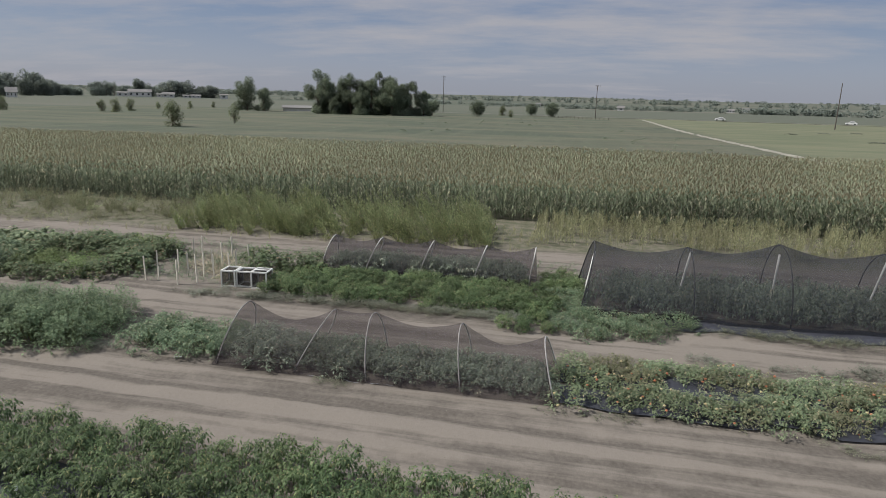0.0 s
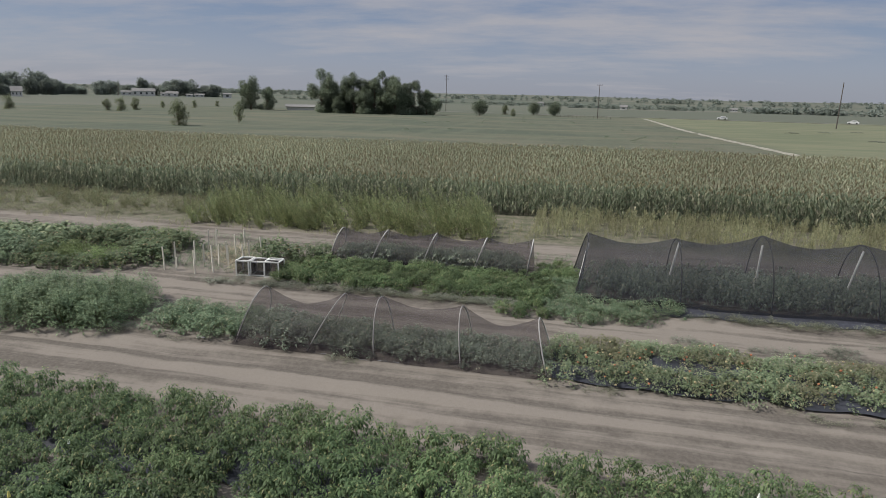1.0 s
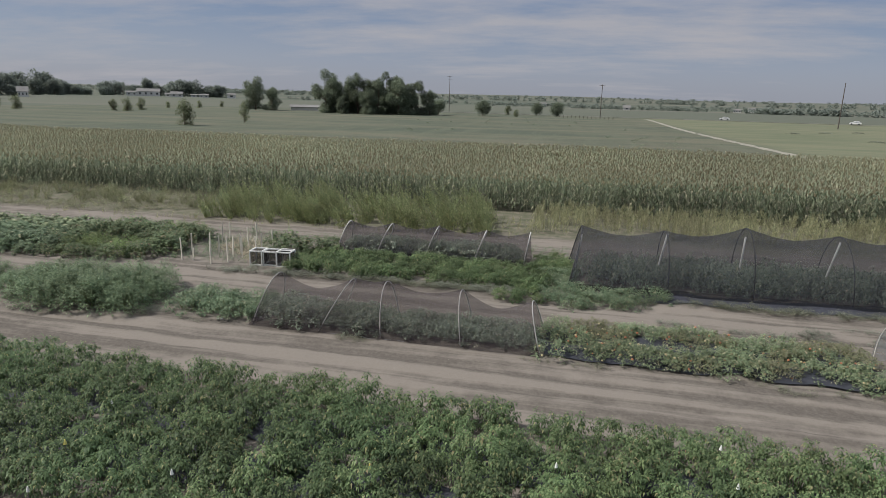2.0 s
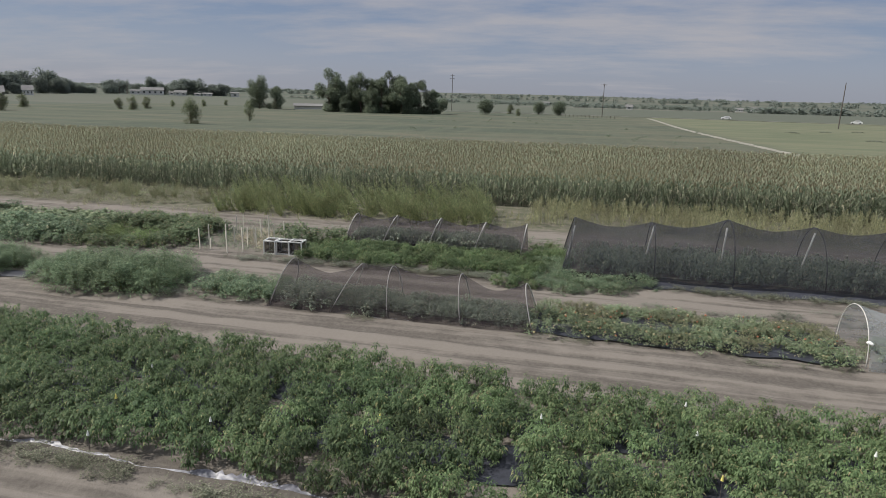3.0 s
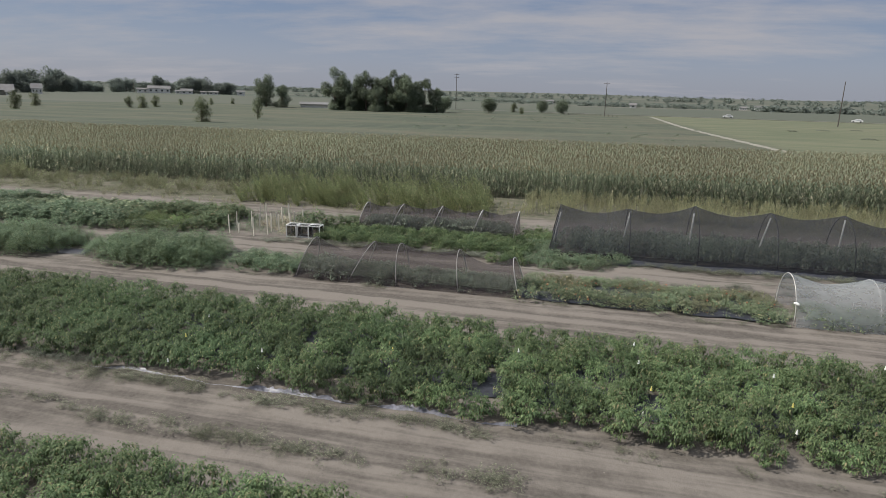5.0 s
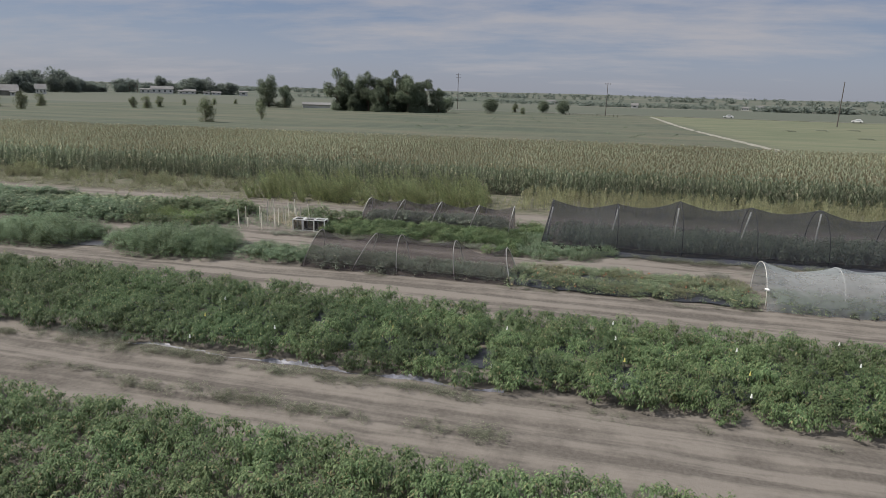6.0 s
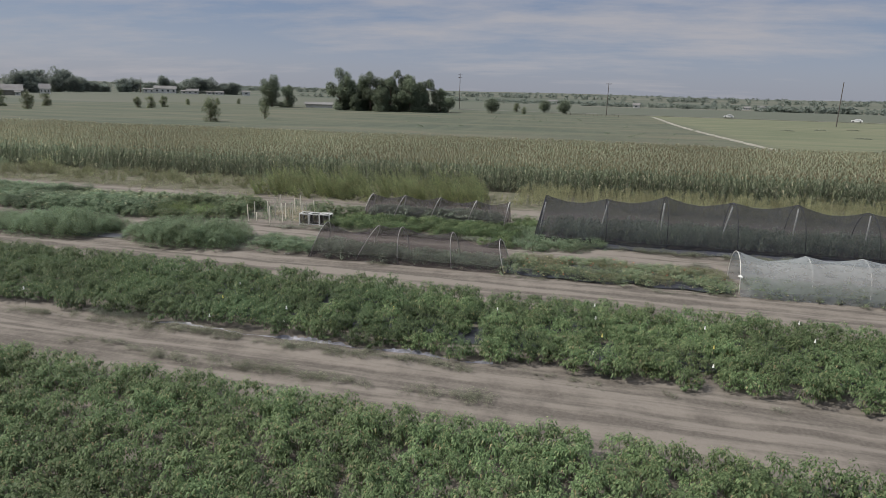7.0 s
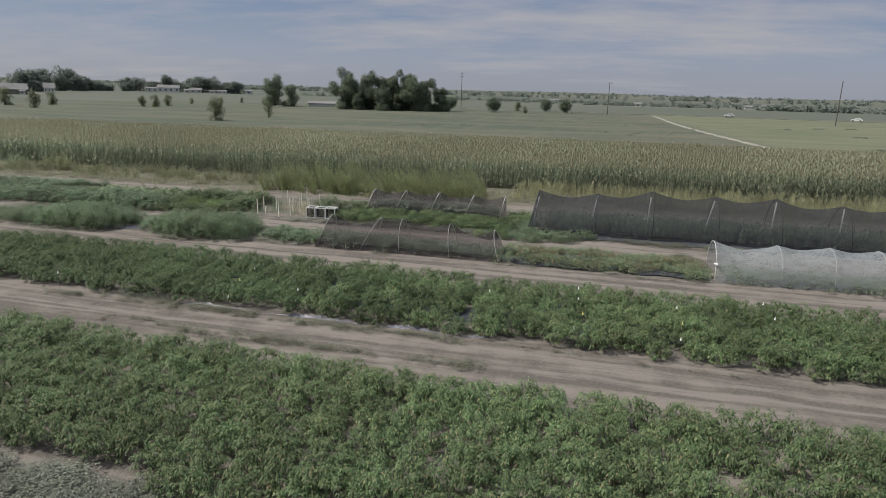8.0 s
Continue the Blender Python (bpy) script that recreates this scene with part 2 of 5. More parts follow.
M_WIRE = net_material("wire_mesh", (0.075, 0.068, 0.066), 0.58, 0.1)
M_MULCH = plain_material("black_plastic_film", (0.034, 0.036, 0.046), 0.55, 8.0, 0.4, bump=0.8, spec=0.35)
M_SILVER = plain_material("silver_plastic_film", (0.15, 0.15, 0.175), 0.42, 9.0, 0.45, bump=0.8, spec=0.5)
M_SCRAP = plain_material("bright_plastic_film", (0.35, 0.35, 0.37), 0.5, 22.0, 0.6, bump=1.0, spec=0.5)
M_BAG = plain_material("white_paper", (0.78, 0.78, 0.74), 0.7, 20.0, 0.1)
M_YELLOW = plain_material("yellow_paper", (0.62, 0.55, 0.16), 0.7, 20.0, 0.1)
M_TOM = plain_material("ripe_tomato", (0.40, 0.16, 0.085), 0.3, 20.0, 0.3)
M_TOM2 = plain_material("pale_tomato", (0.42, 0.36, 0.20), 0.3, 20.0, 0.25)
M_STRAW = plain_material("dead_stalk", (0.36, 0.32, 0.235), 0.9, 20.0, 0.3)
M_CLOD = plain_material("dry_clod", (0.19, 0.17, 0.148), 0.95, 12.0, 0.3)
M_TRACK = plain_material("pale_gravel", (0.255, 0.243, 0.200), 0.95, 1.5, 0.4)
M_ROAD = plain_material("dull_gravel", (0.150, 0.146, 0.122), 0.95, 0.6, 0.3)
M_POLE = plain_material("weathered_pole", (0.10, 0.085, 0.075), 0.9, 8.0, 0.3)
M_HOUSE = plain_material("white_siding", (0.52, 0.52, 0.50), 0.7, 2.0, 0.12)
M_ROOF = plain_material("grey_shingle", (0.19, 0.185, 0.18), 0.9, 2.0, 0.25)
M_GLASS = plain_material("dark_window", (0.04, 0.045, 0.05), 0.1, 2.0, 0.1, spec=0.6)
M_CAR = plain_material("white_car_paint", (0.75, 0.75, 0.75), 0.25, 2.0, 0.05)
M_RUBBER = plain_material("rubber", (0.02, 0.02, 0.02), 0.8, 10.0, 0.2)

# ---- mesh helpers ----
RNG = np.random.default_rng(7)


def value_noise(x, y, seed=0):
    x, y = np.asarray(x, float), np.asarray(y, float)
    xi, yi = np.floor(x).astype(np.int64), np.floor(y).astype(np.int64)
    fx, fy = x - xi, y - yi
    fx, fy = fx * fx * (3 - 2 * fx), fy * fy * (3 - 2 * fy)

    def lattice(i, j):
        k = (i * 374761393 + j * 668265263 + seed * 974711) & 0x7FFFFFFF
        k = ((k ^ (k >> 13)) * 1274126177) & 0x7FFFFFFF
        return ((k ^ (k >> 16)) & 0xFFFF) / 65535.0

    a = lattice(xi, yi) * (1 - fx) + lattice(xi + 1, yi) * fx
    b = lattice(xi, yi + 1) * (1 - fx) + lattice(xi + 1, yi + 1) * fx
    return a * (1 - fy) + b * fy


def slant(y):
    """How far the beds turn from the x axis, in metres a metre."""
    return 0.048 * np.clip((17.5 - np.asarray(y, float)) / 4.0, 0, 1)


def ground_height(x, y):
    """The lie of the land: soil with wheel ruts near, slow swells and a rise towards the horizon."""
    x, y = np.asarray(x, float), np.asarray(y, float)
    near = np.clip((70 - y) / 8, 0, 1) * np.clip((60 - np.abs(x)) / 10, 0, 1)
    z = near * 0.05 * (value_noise(x * 0.7, y * 0.9, 3) - 0.5)
    z = z + near * 0.035 * (value_noise(x * 2.6, y * 3.1, 4) - 0.5)
    bend = 0.5 * (value_noise(x * 0.12, y * 0.05, 5) - 0.5)
    row = y + slant(y) * x
    for line, deep in ((1.1, 0.05), (2.7, 0.06), (10.3, 0.05), (11.2, 0.04), (12.2, 0.06), (16.9, 0.05), (18.3, 0.05), (27.5, 0.05), (28.6, 0.05), (-6.6, 0.06), (-8.1, 0.05)):
        z = z - near * deep * np.exp(-((row + bend - line) / 0.22) ** 2)
    for low, high in ((-5.2, 0.2), (4.2, 9.3), (13.3, 15.9), (19.5, 24.6)):
        z = z + near * 0.05 * np.clip((row - low) / 0.3, 0, 1) * np.clip((high - row) / 0.3, 0, 1)
    away = np.hypot(x, y)
    z = z + 1.2 * (value_noise(x / 260, y / 260, 9) - 0.5) * np.clip((away - 150) / 300, 0, 1)
    z = z + 2.4 * np.exp(-((x + 420) ** 2 + (y - 625) ** 2) / 170.0 ** 2)
    rise = np.clip((away - 900) / 3200, 0, 1.2)
    z = z + rise * (34 + 14 * (value_noise(x / 900, y / 900, 11) - 0.5))
    return z


def gz(x, y):
    return float(ground_height(x, y))


def mesh_data(name, v, f, mat, smooth=False):
    v, f = np.asarray(v, np.float32), np.asarray(f, np.int32)
    me = bpy.data.meshes.new(name)
    me.vertices.add(len(v))
    me.vertices.foreach_set("co", v.ravel())
    me.loops.add(f.size)
    me.loops.foreach_set("vertex_index", f.ravel())
    me.polygons.add(len(f))
    me.polygons.foreach_set("loop_start", np.arange(0, f.size, f.shape[1], dtype=np.int32))
    if smooth:
        me.polygons.foreach_set("use_smooth", np.ones(len(f), bool))
    me.update(calc_edges=True)
    me.validate()
    me.materials.append(mat)
    return me


def child(name, me, parent, label=""):
    ob = new(name, me)
    ob.parent = parent
    return tagged(ob, label)


def part(name, bm, mat, parent=None, label=""):
    """Links a bmesh as one mesh object under a thing or a part."""
    me = bpy.data.meshes.new(name)
    bm.to_mesh(me)
    bm.free()
    me.materials.append(mat)
    ob = new(name, me)
    if parent:
        ob.parent = parent
    return tagged(ob, label)


def empty(name, m, label, category, group="", kind=""):
    ob = new(name)
    ob.empty_display_size = 0.1
    ob.matrix_basis = m
    return tagged(ob, label, category, group, kind)


def merge(pieces):
    """Joins (verts, faces) pairs that have faces of one size."""
    vs, fs, k = [], [], 0
    for v, f in pieces:
        vs.append(v)
        fs.append(f + k)
        k += len(v)
    return np.concatenate(vs), np.concatenate(fs)


def unit(v):
    return v / np.maximum(np.linalg.norm(v, axis=-1, keepdims=True), 1e-9)


def leaves(base, way, length, width, droop=0.3, fold=0.25, plain=False):
    """Folded, drooping leaves: four triangles each, or two."""
    n = len(base)
    way = unit(way)
    side = unit(np.cross(way, np.array([0, 0, 1.0]) + 0.15 * RNG.normal(size=(n, 3))))
    top = np.cross(side, way)
    length, width = np.broadcast_to(length, n)[:, None], np.broadcast_to(width, n)[:, None]
    mid = base + way * length * 0.45
    rise = top * width * fold
    tip = base + way * length - np.array([0, 0, 1.0]) * length * droop
    if plain:
        v = np.stack([base, mid + side * width * 0.5 + rise, mid - side * width * 0.5 + rise, tip], 1).reshape(-1, 3)
        f = np.array([[0, 2, 1], [1, 2, 3]])[None] + 4 * np.arange(n)[:, None, None]
        return v, f.reshape(-1, 3)
    v = np.stack([base, mid + side * width * 0.5 + rise, mid - side * width * 0.5 + rise, mid, tip], 1).reshape(-1, 3)
    f = np.array([[0, 3, 1], [0, 2, 3], [1, 3, 4], [3, 2, 4]])[None] + 5 * np.arange(n)[:, None, None]
    return v, f.reshape(-1, 3)


def sticks(a, b, r0, r1, sides=3):
    """Tapered rods from a to b, as triangles."""
    a, b = np.atleast_2d(a), np.atleast_2d(b)
    n = len(a)
    way = unit(b - a)
    s = unit(np.cross(way, np.array([0.31, 0.77, 0.2])))
    u = np.cross(s, way)
    ang = np.arange(sides) * 2 * np.pi / sides
    ring = s[:, None] * np.cos(ang)[None, :, None] + u[:, None] * np.sin(ang)[None, :, None]
    r0, r1 = np.broadcast_to(r0, n)[:, None, None], np.broadcast_to(r1, n)[:, None, None]
    v = np.concatenate([a[:, None] + ring * r0, b[:, None] + ring * r1], 1).reshape(-1, 3)
    f = []
    for i in range(sides):
        j = (i + 1) % sides
        f += [[i, j, sides + j], [i, sides + j, sides + i]]
    f = np.array(f)[None] + 2 * sides * np.arange(n)[:, None, None]
    return v, f.reshape(-1, 3)


def bush(radius, height, shoots, per, length, width, droop=0.45, spread=0.10, low=0.15, plain=False, rise=(-0.55, 0.5)):
    """A leafy plant of shoots, each with a rosette of leaves: foliage and stems."""
    a = RNG.uniform(0, 2 * np.pi, shoots)
    q = RNG.uniform(0.0, 1.0, shoots) ** 0.47
    dome = np.sqrt(np.clip(1.05 - q ** 2, 0, 1))
    z = height * np.clip(dome * RNG.uniform(0.80, 1.02, shoots), low, 1.2)
    tips = np.stack([radius * q * np.cos(a), radius * q * np.sin(a), z], 1)
    tips[:, :2] += RNG.normal(0, 0.03, (shoots, 2))
    n = shoots * per
    own = np.repeat(np.arange(shoots), per)
    b = RNG.uniform(0, 2 * np.pi, n)
    level = RNG.uniform(0, 1, n)
    base = tips[own] + np.stack([np.cos(b), np.sin(b), np.zeros(n)], 1) * 0.02
    base[:, 2] -= level * height * 0.34
    base[:, 2] = np.maximum(base[:, 2], RNG.uniform(0.03, 0.12, n))
    base[:, :2] += tips[own, :2] / max(radius, 0.1) * spread * RNG.uniform(-0.3, 1, (n, 1))
    way = np.stack([np.cos(b), np.sin(b), RNG.uniform(rise[0], rise[1], n) - level * 0.25], 1)
    size = RNG.uniform(0.65, 1.15, n)
    foliage = leaves(base, way, length * size, width * size, droop, plain=plain)
    tips = tips[::5]
    root = np.zeros_like(tips)
    root[:, :2] = tips[:, :2] * 0.12
    fork = tips * np.array([0.45, 0.45, 0.5])
    stems = merge([sticks(root, fork, 0.008, 0.006), sticks(fork, tips, 0.006, 0.003)])
    return foliage, stems


def copies(variants, places):
    """Many turned and scaled copies of (verts, faces) in one mesh. places: x, y, z, turn, scale."""
    vs, fs, k = [], [], 0
    for i, (x, y, z, turn, size) in enumerate(places):
        v, f = variants[i % len(variants)]
        c, s = math.cos(turn) * size, math.sin(turn) * size
        out = np.empty_like(v)
        out[:, 0] = v[:, 0] * c - v[:, 1] * s + x
        out[:, 1] = v[:, 0] * s + v[:, 1] * c + y
        out[:, 2] = v[:, 2] * size + z
        vs.append(out)
        fs.append(f + k)
        k += len(v)
    return np.concatenate(vs), np.concatenate(fs)


def bar(bm, a, b, wide, deep=None):
    """A square bar from a to b in a bmesh."""
    a, b = Vector(a), Vector(b)
    way = b - a
    m = Matrix.Translation((a + b) / 2) @ way.to_track_quat("Z", "Y").to_matrix().to_4x4()
    made = bmesh.ops.create_cube(bm, size=1.0)
    bmesh.ops.transform(bm, matrix=m @ Matrix.Diagonal((wide, deep or wide, way.length, 1)), verts=made["verts"])
    return made["verts"]


def tube(points, radius, sides=8):
    """A pipe along points, as a bmesh."""
    bm = bmesh.new()
    pts = [Vector(p) for p in points]
    rings = []
    for i, p in enumerate(pts):
        way = (pts[min(i + 1, len(pts) - 1)] - pts[max(i - 1, 0)]).normalized()
        s = way.orthogonal().normalized() if i == 0 else (side - way * side.dot(way)).normalized()
        side = s
        u = way.cross(s)
        rings.append([bm.verts.new(p + (s * math.cos(k * 2 * math.pi / sides) + u * math.sin(k * 2 * math.pi / sides)) * radius) for k in range(sides)])
    for r, q in zip(rings, rings[1:]):
        for k in range(sides):
            bm.faces.new((r[k], r[(k + 1) % sides], q[(k + 1) % sides], q[k]))
    bm.faces.new(rings[0][::-1])
    bm.faces.new(rings[-1])
    for face in bm.faces:
        face.smooth = True
    return bm


def grid_mesh(name, rows, mat, smooth=True):
    """A sheet from rows of points."""
    rows = np.asarray(rows, float)
    r, c = rows.shape[:2]
    i = np.arange((r - 1) * (c - 1))
    a = i // (c - 1) * c + i % (c - 1)
    return mesh_data(name, rows.reshape(-1, 3), np.stack([a, a + 1, a + c + 1, a + c], 1), mat, smooth)


# ---- the ground ----
def spaced(low, high, fine, reach_low, reach_high, growth=1.16):
    mid = list(np.arange(low, high + fine / 2, fine))
    step, out = fine, []
    x = high
    while x < reach_high:
        step *= growth
        x += step
        out.append(x)
    step, x, back = fine, low, []
    while x > reach_low:
        step *= growth
        x -= step
        back.append(x)
    return np.array(back[::-1] + mid + out)


gx, gy = np.meshgrid(spaced(-22, 20, 0.3, -4300, 4300, 1.15), spaced(-8, 30, 0.15, -900, 4700, 1.11))
ground = new("ground", grid_mesh("ground", np.stack([gx, gy, ground_height(gx, gy)], 2), M_GROUND))
tagged(ground, "pale dry farm soil with wheel lines, weedy strip and green fields beyond", "ground", kind="structure")


def strip(name, points, width, mat, label, category, lift=0.05):
    """A track laid along points over the land."""
    rows = []
    pts = np.asarray(points, float)
    for i in range(len(pts)):
        way = pts[min(i + 1, len(pts) - 1)] - pts[max(i - 1, 0)]
        side = np.array([way[1], -way[0]]) / np.hypot(*way)
        rows.append([(*(p := pts[i] + side * k * width / 2 * (1 + 0.25 * math.sin(i * 2.3 + k * 9))), gz(*p) + lift) for k in np.linspace(-1, 1, 5)])
    return tagged(new(name, grid_mesh(name, rows, mat)), label, category, kind="structure")


track_y = np.linspace(72, 305, 60)
strip("dirt_track", np.stack([33.2 + 1.1 * np.sin(track_y / 38) + 0.00004 * (track_y - 170) ** 2, track_y], 1), 1.7, M_TRACK, "pale dirt farm track between two green fields", "track", 0.04)
road_x = np.linspace(-120, 420, 90)
strip("country_road", np.stack([road_x, 322 - 0.16 * (road_x - 60)], 1), 5.0, M_ROAD, "pale gravel country road across the plain", "road", 0.12)

# ---- pepper beds ----


def pepper(radius, height, domes, heads, per, length, width):
    """A pepper plant: a few leafy domes, each set with whorls of narrow hanging leaves."""
    turn = RNG.uniform(0, 6.28)
    pieces, tips = [], []
    for k in range(domes):
        a = turn + 6.28 * k / domes + RNG.normal(0, 0.3)
        off = radius * RNG.uniform(0.18, 0.36)
        r, h = radius * RNG.uniform(0.64, 0.82), height * RNG.uniform(0.82, 1.02)
        b = RNG.uniform(0, 6.28, heads)
        q = RNG.uniform(0, 1, heads)
        up = 1 - 1.5 * q
        out = np.sqrt(np.clip(1 - up ** 2, 0, 1))
        face = np.stack([out * np.cos(b), out * np.sin(b), up], 1)
        tip = np.stack([off * math.cos(a) + r * face[:, 0], off * math.sin(a) + r * face[:, 1], h * (0.46 + 0.52 * up)], 1)
        tip *= RNG.uniform(0.9, 1.03, (heads, 1))
        tip[:, 2] = np.maximum(tip[:, 2], RNG.uniform(0.08, 0.2, heads))
        own = np.repeat(np.arange(heads), per)
        n = len(own)
        c = np.tile(np.arange(per), heads) * 2.4 + np.repeat(RNG.uniform(0, 6.28, heads), per)
        level = RNG.uniform(0, 1, n)
        base = tip[own] - face[own] * 0.05 * level[:, None] + np.stack([np.cos(c), np.sin(c), -2.2 * level], 1) * 0.025
        way = np.stack([np.cos(c), np.sin(c), 0.25 - 0.75 * level + RNG.normal(0, 0.2, n)], 1) + face[own] * (0.55, 0.55, 0.15)
        size = RNG.uniform(0.75, 1.15, n) * (0.8 + 0.3 * level)
        pieces.append(leaves(base, way, length * size, width * size, 0.6, 0.22, True))
        tips.append(tip[::9])
    tips = np.concatenate(tips)
    fork = tips * np.array([0.4, 0.4, 0.5])
    stems = merge([sticks(fork * (0.2, 0.2, 0.0), fork, 0.009, 0.006), sticks(fork, tips, 0.006, 0.003)])
    return merge(pieces), stems


PEPPERS = [pepper(0.46, 0.76, 3, 26, 9, 0.085, 0.037) for _ in range(9)]
PEPPER_MESH = [(mesh_data("pepper_foliage", *f, M_PEPPER), mesh_data("pepper_stems", *s, M_STEM)) for f, s in PEPPERS]


def bed_places(rows, x0, x1, gap, jitter=0.08, size=(0.85, 1.15), skip=0.03):
    out = []
    for y in rows:
        for x in np.arange(x0 + RNG.uniform(0, gap), x1, gap):
            if RNG.random() < skip:
                continue
            px, py = x + RNG.normal(0, jitter), y - slant(y) * x + RNG.normal(0, jitter)
            out.append((px, py, gz(px, py) - 0.02, RNG.uniform(0, 6.28), RNG.uniform(*size)))
    return out


def plants(name, meshes, places, label, category, group, labels=("foliage", "stem")):
    """Single plants, each with foliage and stems."""
    made = []
    for i, (x, y, z, turn, size) in enumerate(places):
        ob = empty(name, pose(x, y, z, 0, 0, math.degrees(turn)), label, category, group)
        ob.scale = (size, size, size)
        for part_name, me in zip(labels, meshes[i % len(meshes)]):
            child(part_name, me, ob)
        made.append(ob)
    return made


def plant_stuff(name, variants, places, mat, label, category):
    v, f = copies([x[0] for x in variants], places)
    return tagged(new(name, mesh_data(name, v, f, mat)), label, category, kind="stuff")


bed_near = bed_places((-5.35,), -3.6, 11.5, 0.6, 0.09, (0.8, 1.0), 0.05) + bed_places((-4.75, -4.0, -3.2, -2.4, -1.6, -0.8, -0.05), -13.5, 11.5, 0.64, 0.09, (0.88, 1.1), 0.005)
bed_mid = bed_places((4.48, 5.2, 5.95, 6.7, 7.45, 8.2, 8.9), -23, 16, 0.64, 0.10, (0.84, 1.12), 0.012)
GAPS = ((2.5, 6.7, 0.42), (3.4, 6.6, 0.36), (6.4, 6.3, 0.45), (6.8, 6.9, 0.35), (0.2, 5.3, 0.3), (3.85, 5.25, 0.4))
bed_mid = [p for p in bed_mid if all(math.hypot((p[0] - x) * 0.75, p[1] - y) > 0.62 * r for x, y, r in GAPS)]
PALE_MESH = [(mesh_data("pale_pepper_foliage", *f, M_PALE_PEPPER), stem) for (f, s), (foliage, stem) in zip(PEPPERS, PEPPER_MESH)]
single_mid = [p for p in bed_mid if -6 < p[0] < 8 and p[1] < 8][:150]
single_near = [p for p in bed_near if -4 < p[0] < 7 and p[1] > -3][:110]


def pale(p):
    """The lighter variety starts raggedly along the bed."""
    return p[0] + 6.5 * math.sin(p[0] * 37 + p[1] * 91) > -0.5


plants("pepper_plant", PEPPER_MESH, [p for p in single_mid if not pale(p)], "bushy dark green pepper plant with drooping leaves in a dense bed", "pepper plant", "pepper plants in the first bed")
plants("pepper_plant", PALE_MESH, [p for p in single_mid if pale(p)] + single_near, "bushy lighter green pepper plant with drooping leaves in a dense bed", "pepper plant", "pale pepper plants in the beds")
others = [p for p in bed_mid if p not in single_mid]
plant_stuff("pepper_crop", PEPPERS, [p for p in others if not pale(p)], M_PEPPER, "dense bed of bushy dark green pepper plants", "crop")
plant_stuff("pepper_crop", PEPPERS, [p for p in others if pale(p)] + [p for p in bed_near if p not in single_near], M_PALE_PEPPER, "dense bed of bushy lighter green pepper plants", "crop")

# ---- other crops ----
TOMATOES = [bush(0.48, 0.46, 36, 12, 0.085, 0.040, 0.25, 0.14, 0.12, True, (-0.3, 0.45)) for _ in range(6)]
TOMATO_MESH = [(mesh_data("tomato_foliage", *f, M_TOMATO), mesh_data("tomato_stems", *s, M_STEM)) for f, s in TOMATOES]
GREYS = [bush(0.70, 0.92, 70, 14, 0.090, 0.040, 0.2, 0.14, 0.1, True, (-0.25, 0.5)) for _ in range(5)]
GREY_MESH = [(mesh_data("grey_foliage", *f, M_GREY), mesh_data("grey_stems", *s, M_STEM)) for f, s in GREYS]
BEANS = [bush(0.62, 0.78, 40, 10, 0.14, 0.10, 0.2, 0.16, 0.1, True, (-0.25, 0.45)) for _ in range(5)]
BEAN_MESH = [(mesh_data("bean_foliage", *f, M_BEAN), mesh_data("bean_stems", *s, M_STEM)) for f, s in BEANS]
LIMES = [bush(0.55, 0.75, 40, 13, 0.10, 0.035, 0.3, 0.14, 0.1, True) for _ in range(3)]
LIME_MESH = [(mesh_data("lime_foliage", *f, M_LIME), mesh_data("lime_stems", *s, M_STEM)) for f, s in LIMES]


def scatter(x0, x1, y0, y1, count, size=(0.8, 1.15), low=None):
    out = []
    for _ in range(count):
        x, y = RNG.uniform(x0, x1), RNG.uniform(y0, y1)
        out.append((x, y, gz(x, y) - 0.02, RNG.uniform(0, 6.28), RNG.uniform(*size)))
    return out


# second bed, open at its far-left end: blue-green mounds, then lower tomatoes beside the tunnel


def mound(x):
    """How tall the blue-green plants stand along the bed."""
    tall = 0.52
    for centre, reach, more in ((-26.5, 2.2, 0.2), (-22.4, 2.6, 0.62), (-15.3, 2.8, 0.68)):
        tall += more * math.exp(-((x - centre) / reach) ** 4)
    return tall


mounds = []
for row in (13.9, 14.4, 14.95, 15.5, 16.05):
    for x in np.arange(-32 + RNG.uniform(0, 0.6), -12.4, 0.66):
        px, py = x + RNG.normal(0, 0.14), row + RNG.normal(0, 0.12)
        if py > 15.0 or not -20.3 < px < -18.2:
            mounds.append((px, py, gz(px, py) - 0.02, RNG.uniform(0, 6.28), RNG.uniform(0.88, 1.12) * mound(px)))
plants("bushy_plant", GREY_MESH, mounds, "dense blue-green bushy vegetable plant in a mounded bed", "vegetable plant", "bushy plants in the second bed")
edge = bed_places((13.75, 14.3, 14.9, 15.5), -11.7, -8.5, 0.5, 0.12, (0.95, 1.35), 0.0)
EDGE_MESH = [(mesh_data("edge_foliage", *f, M_BEAN), stem) for (f, s), (foliage, stem) in zip(TOMATOES, TOMATO_MESH)]
plants("tomato_plant", EDGE_MESH, edge, "low green tomato plant with some yellowed leaves", "tomato plant", "tomato plants in the second bed")
NETTED_MESH = [(mesh_data("netted_foliage", *f, M_LIT_NETTED), stem) for (f, s), (foliage, stem) in zip(TOMATOES, TOMATO_MESH)]
inside = [(x, y, z, turn, size * (1.28 - 0.035 * (x + 8.3))) for x, y, z, turn, size in bed_places((13.84, 14.2, 14.56, 14.92), -8.0, -0.05, 0.42, 0.06, (0.85, 1.1), 0.02)]
plants("tomato_plant", NETTED_MESH, inside, "leafy green tomato plant under black shade cloth", "tomato plant", "tomato plants under the tunnel")
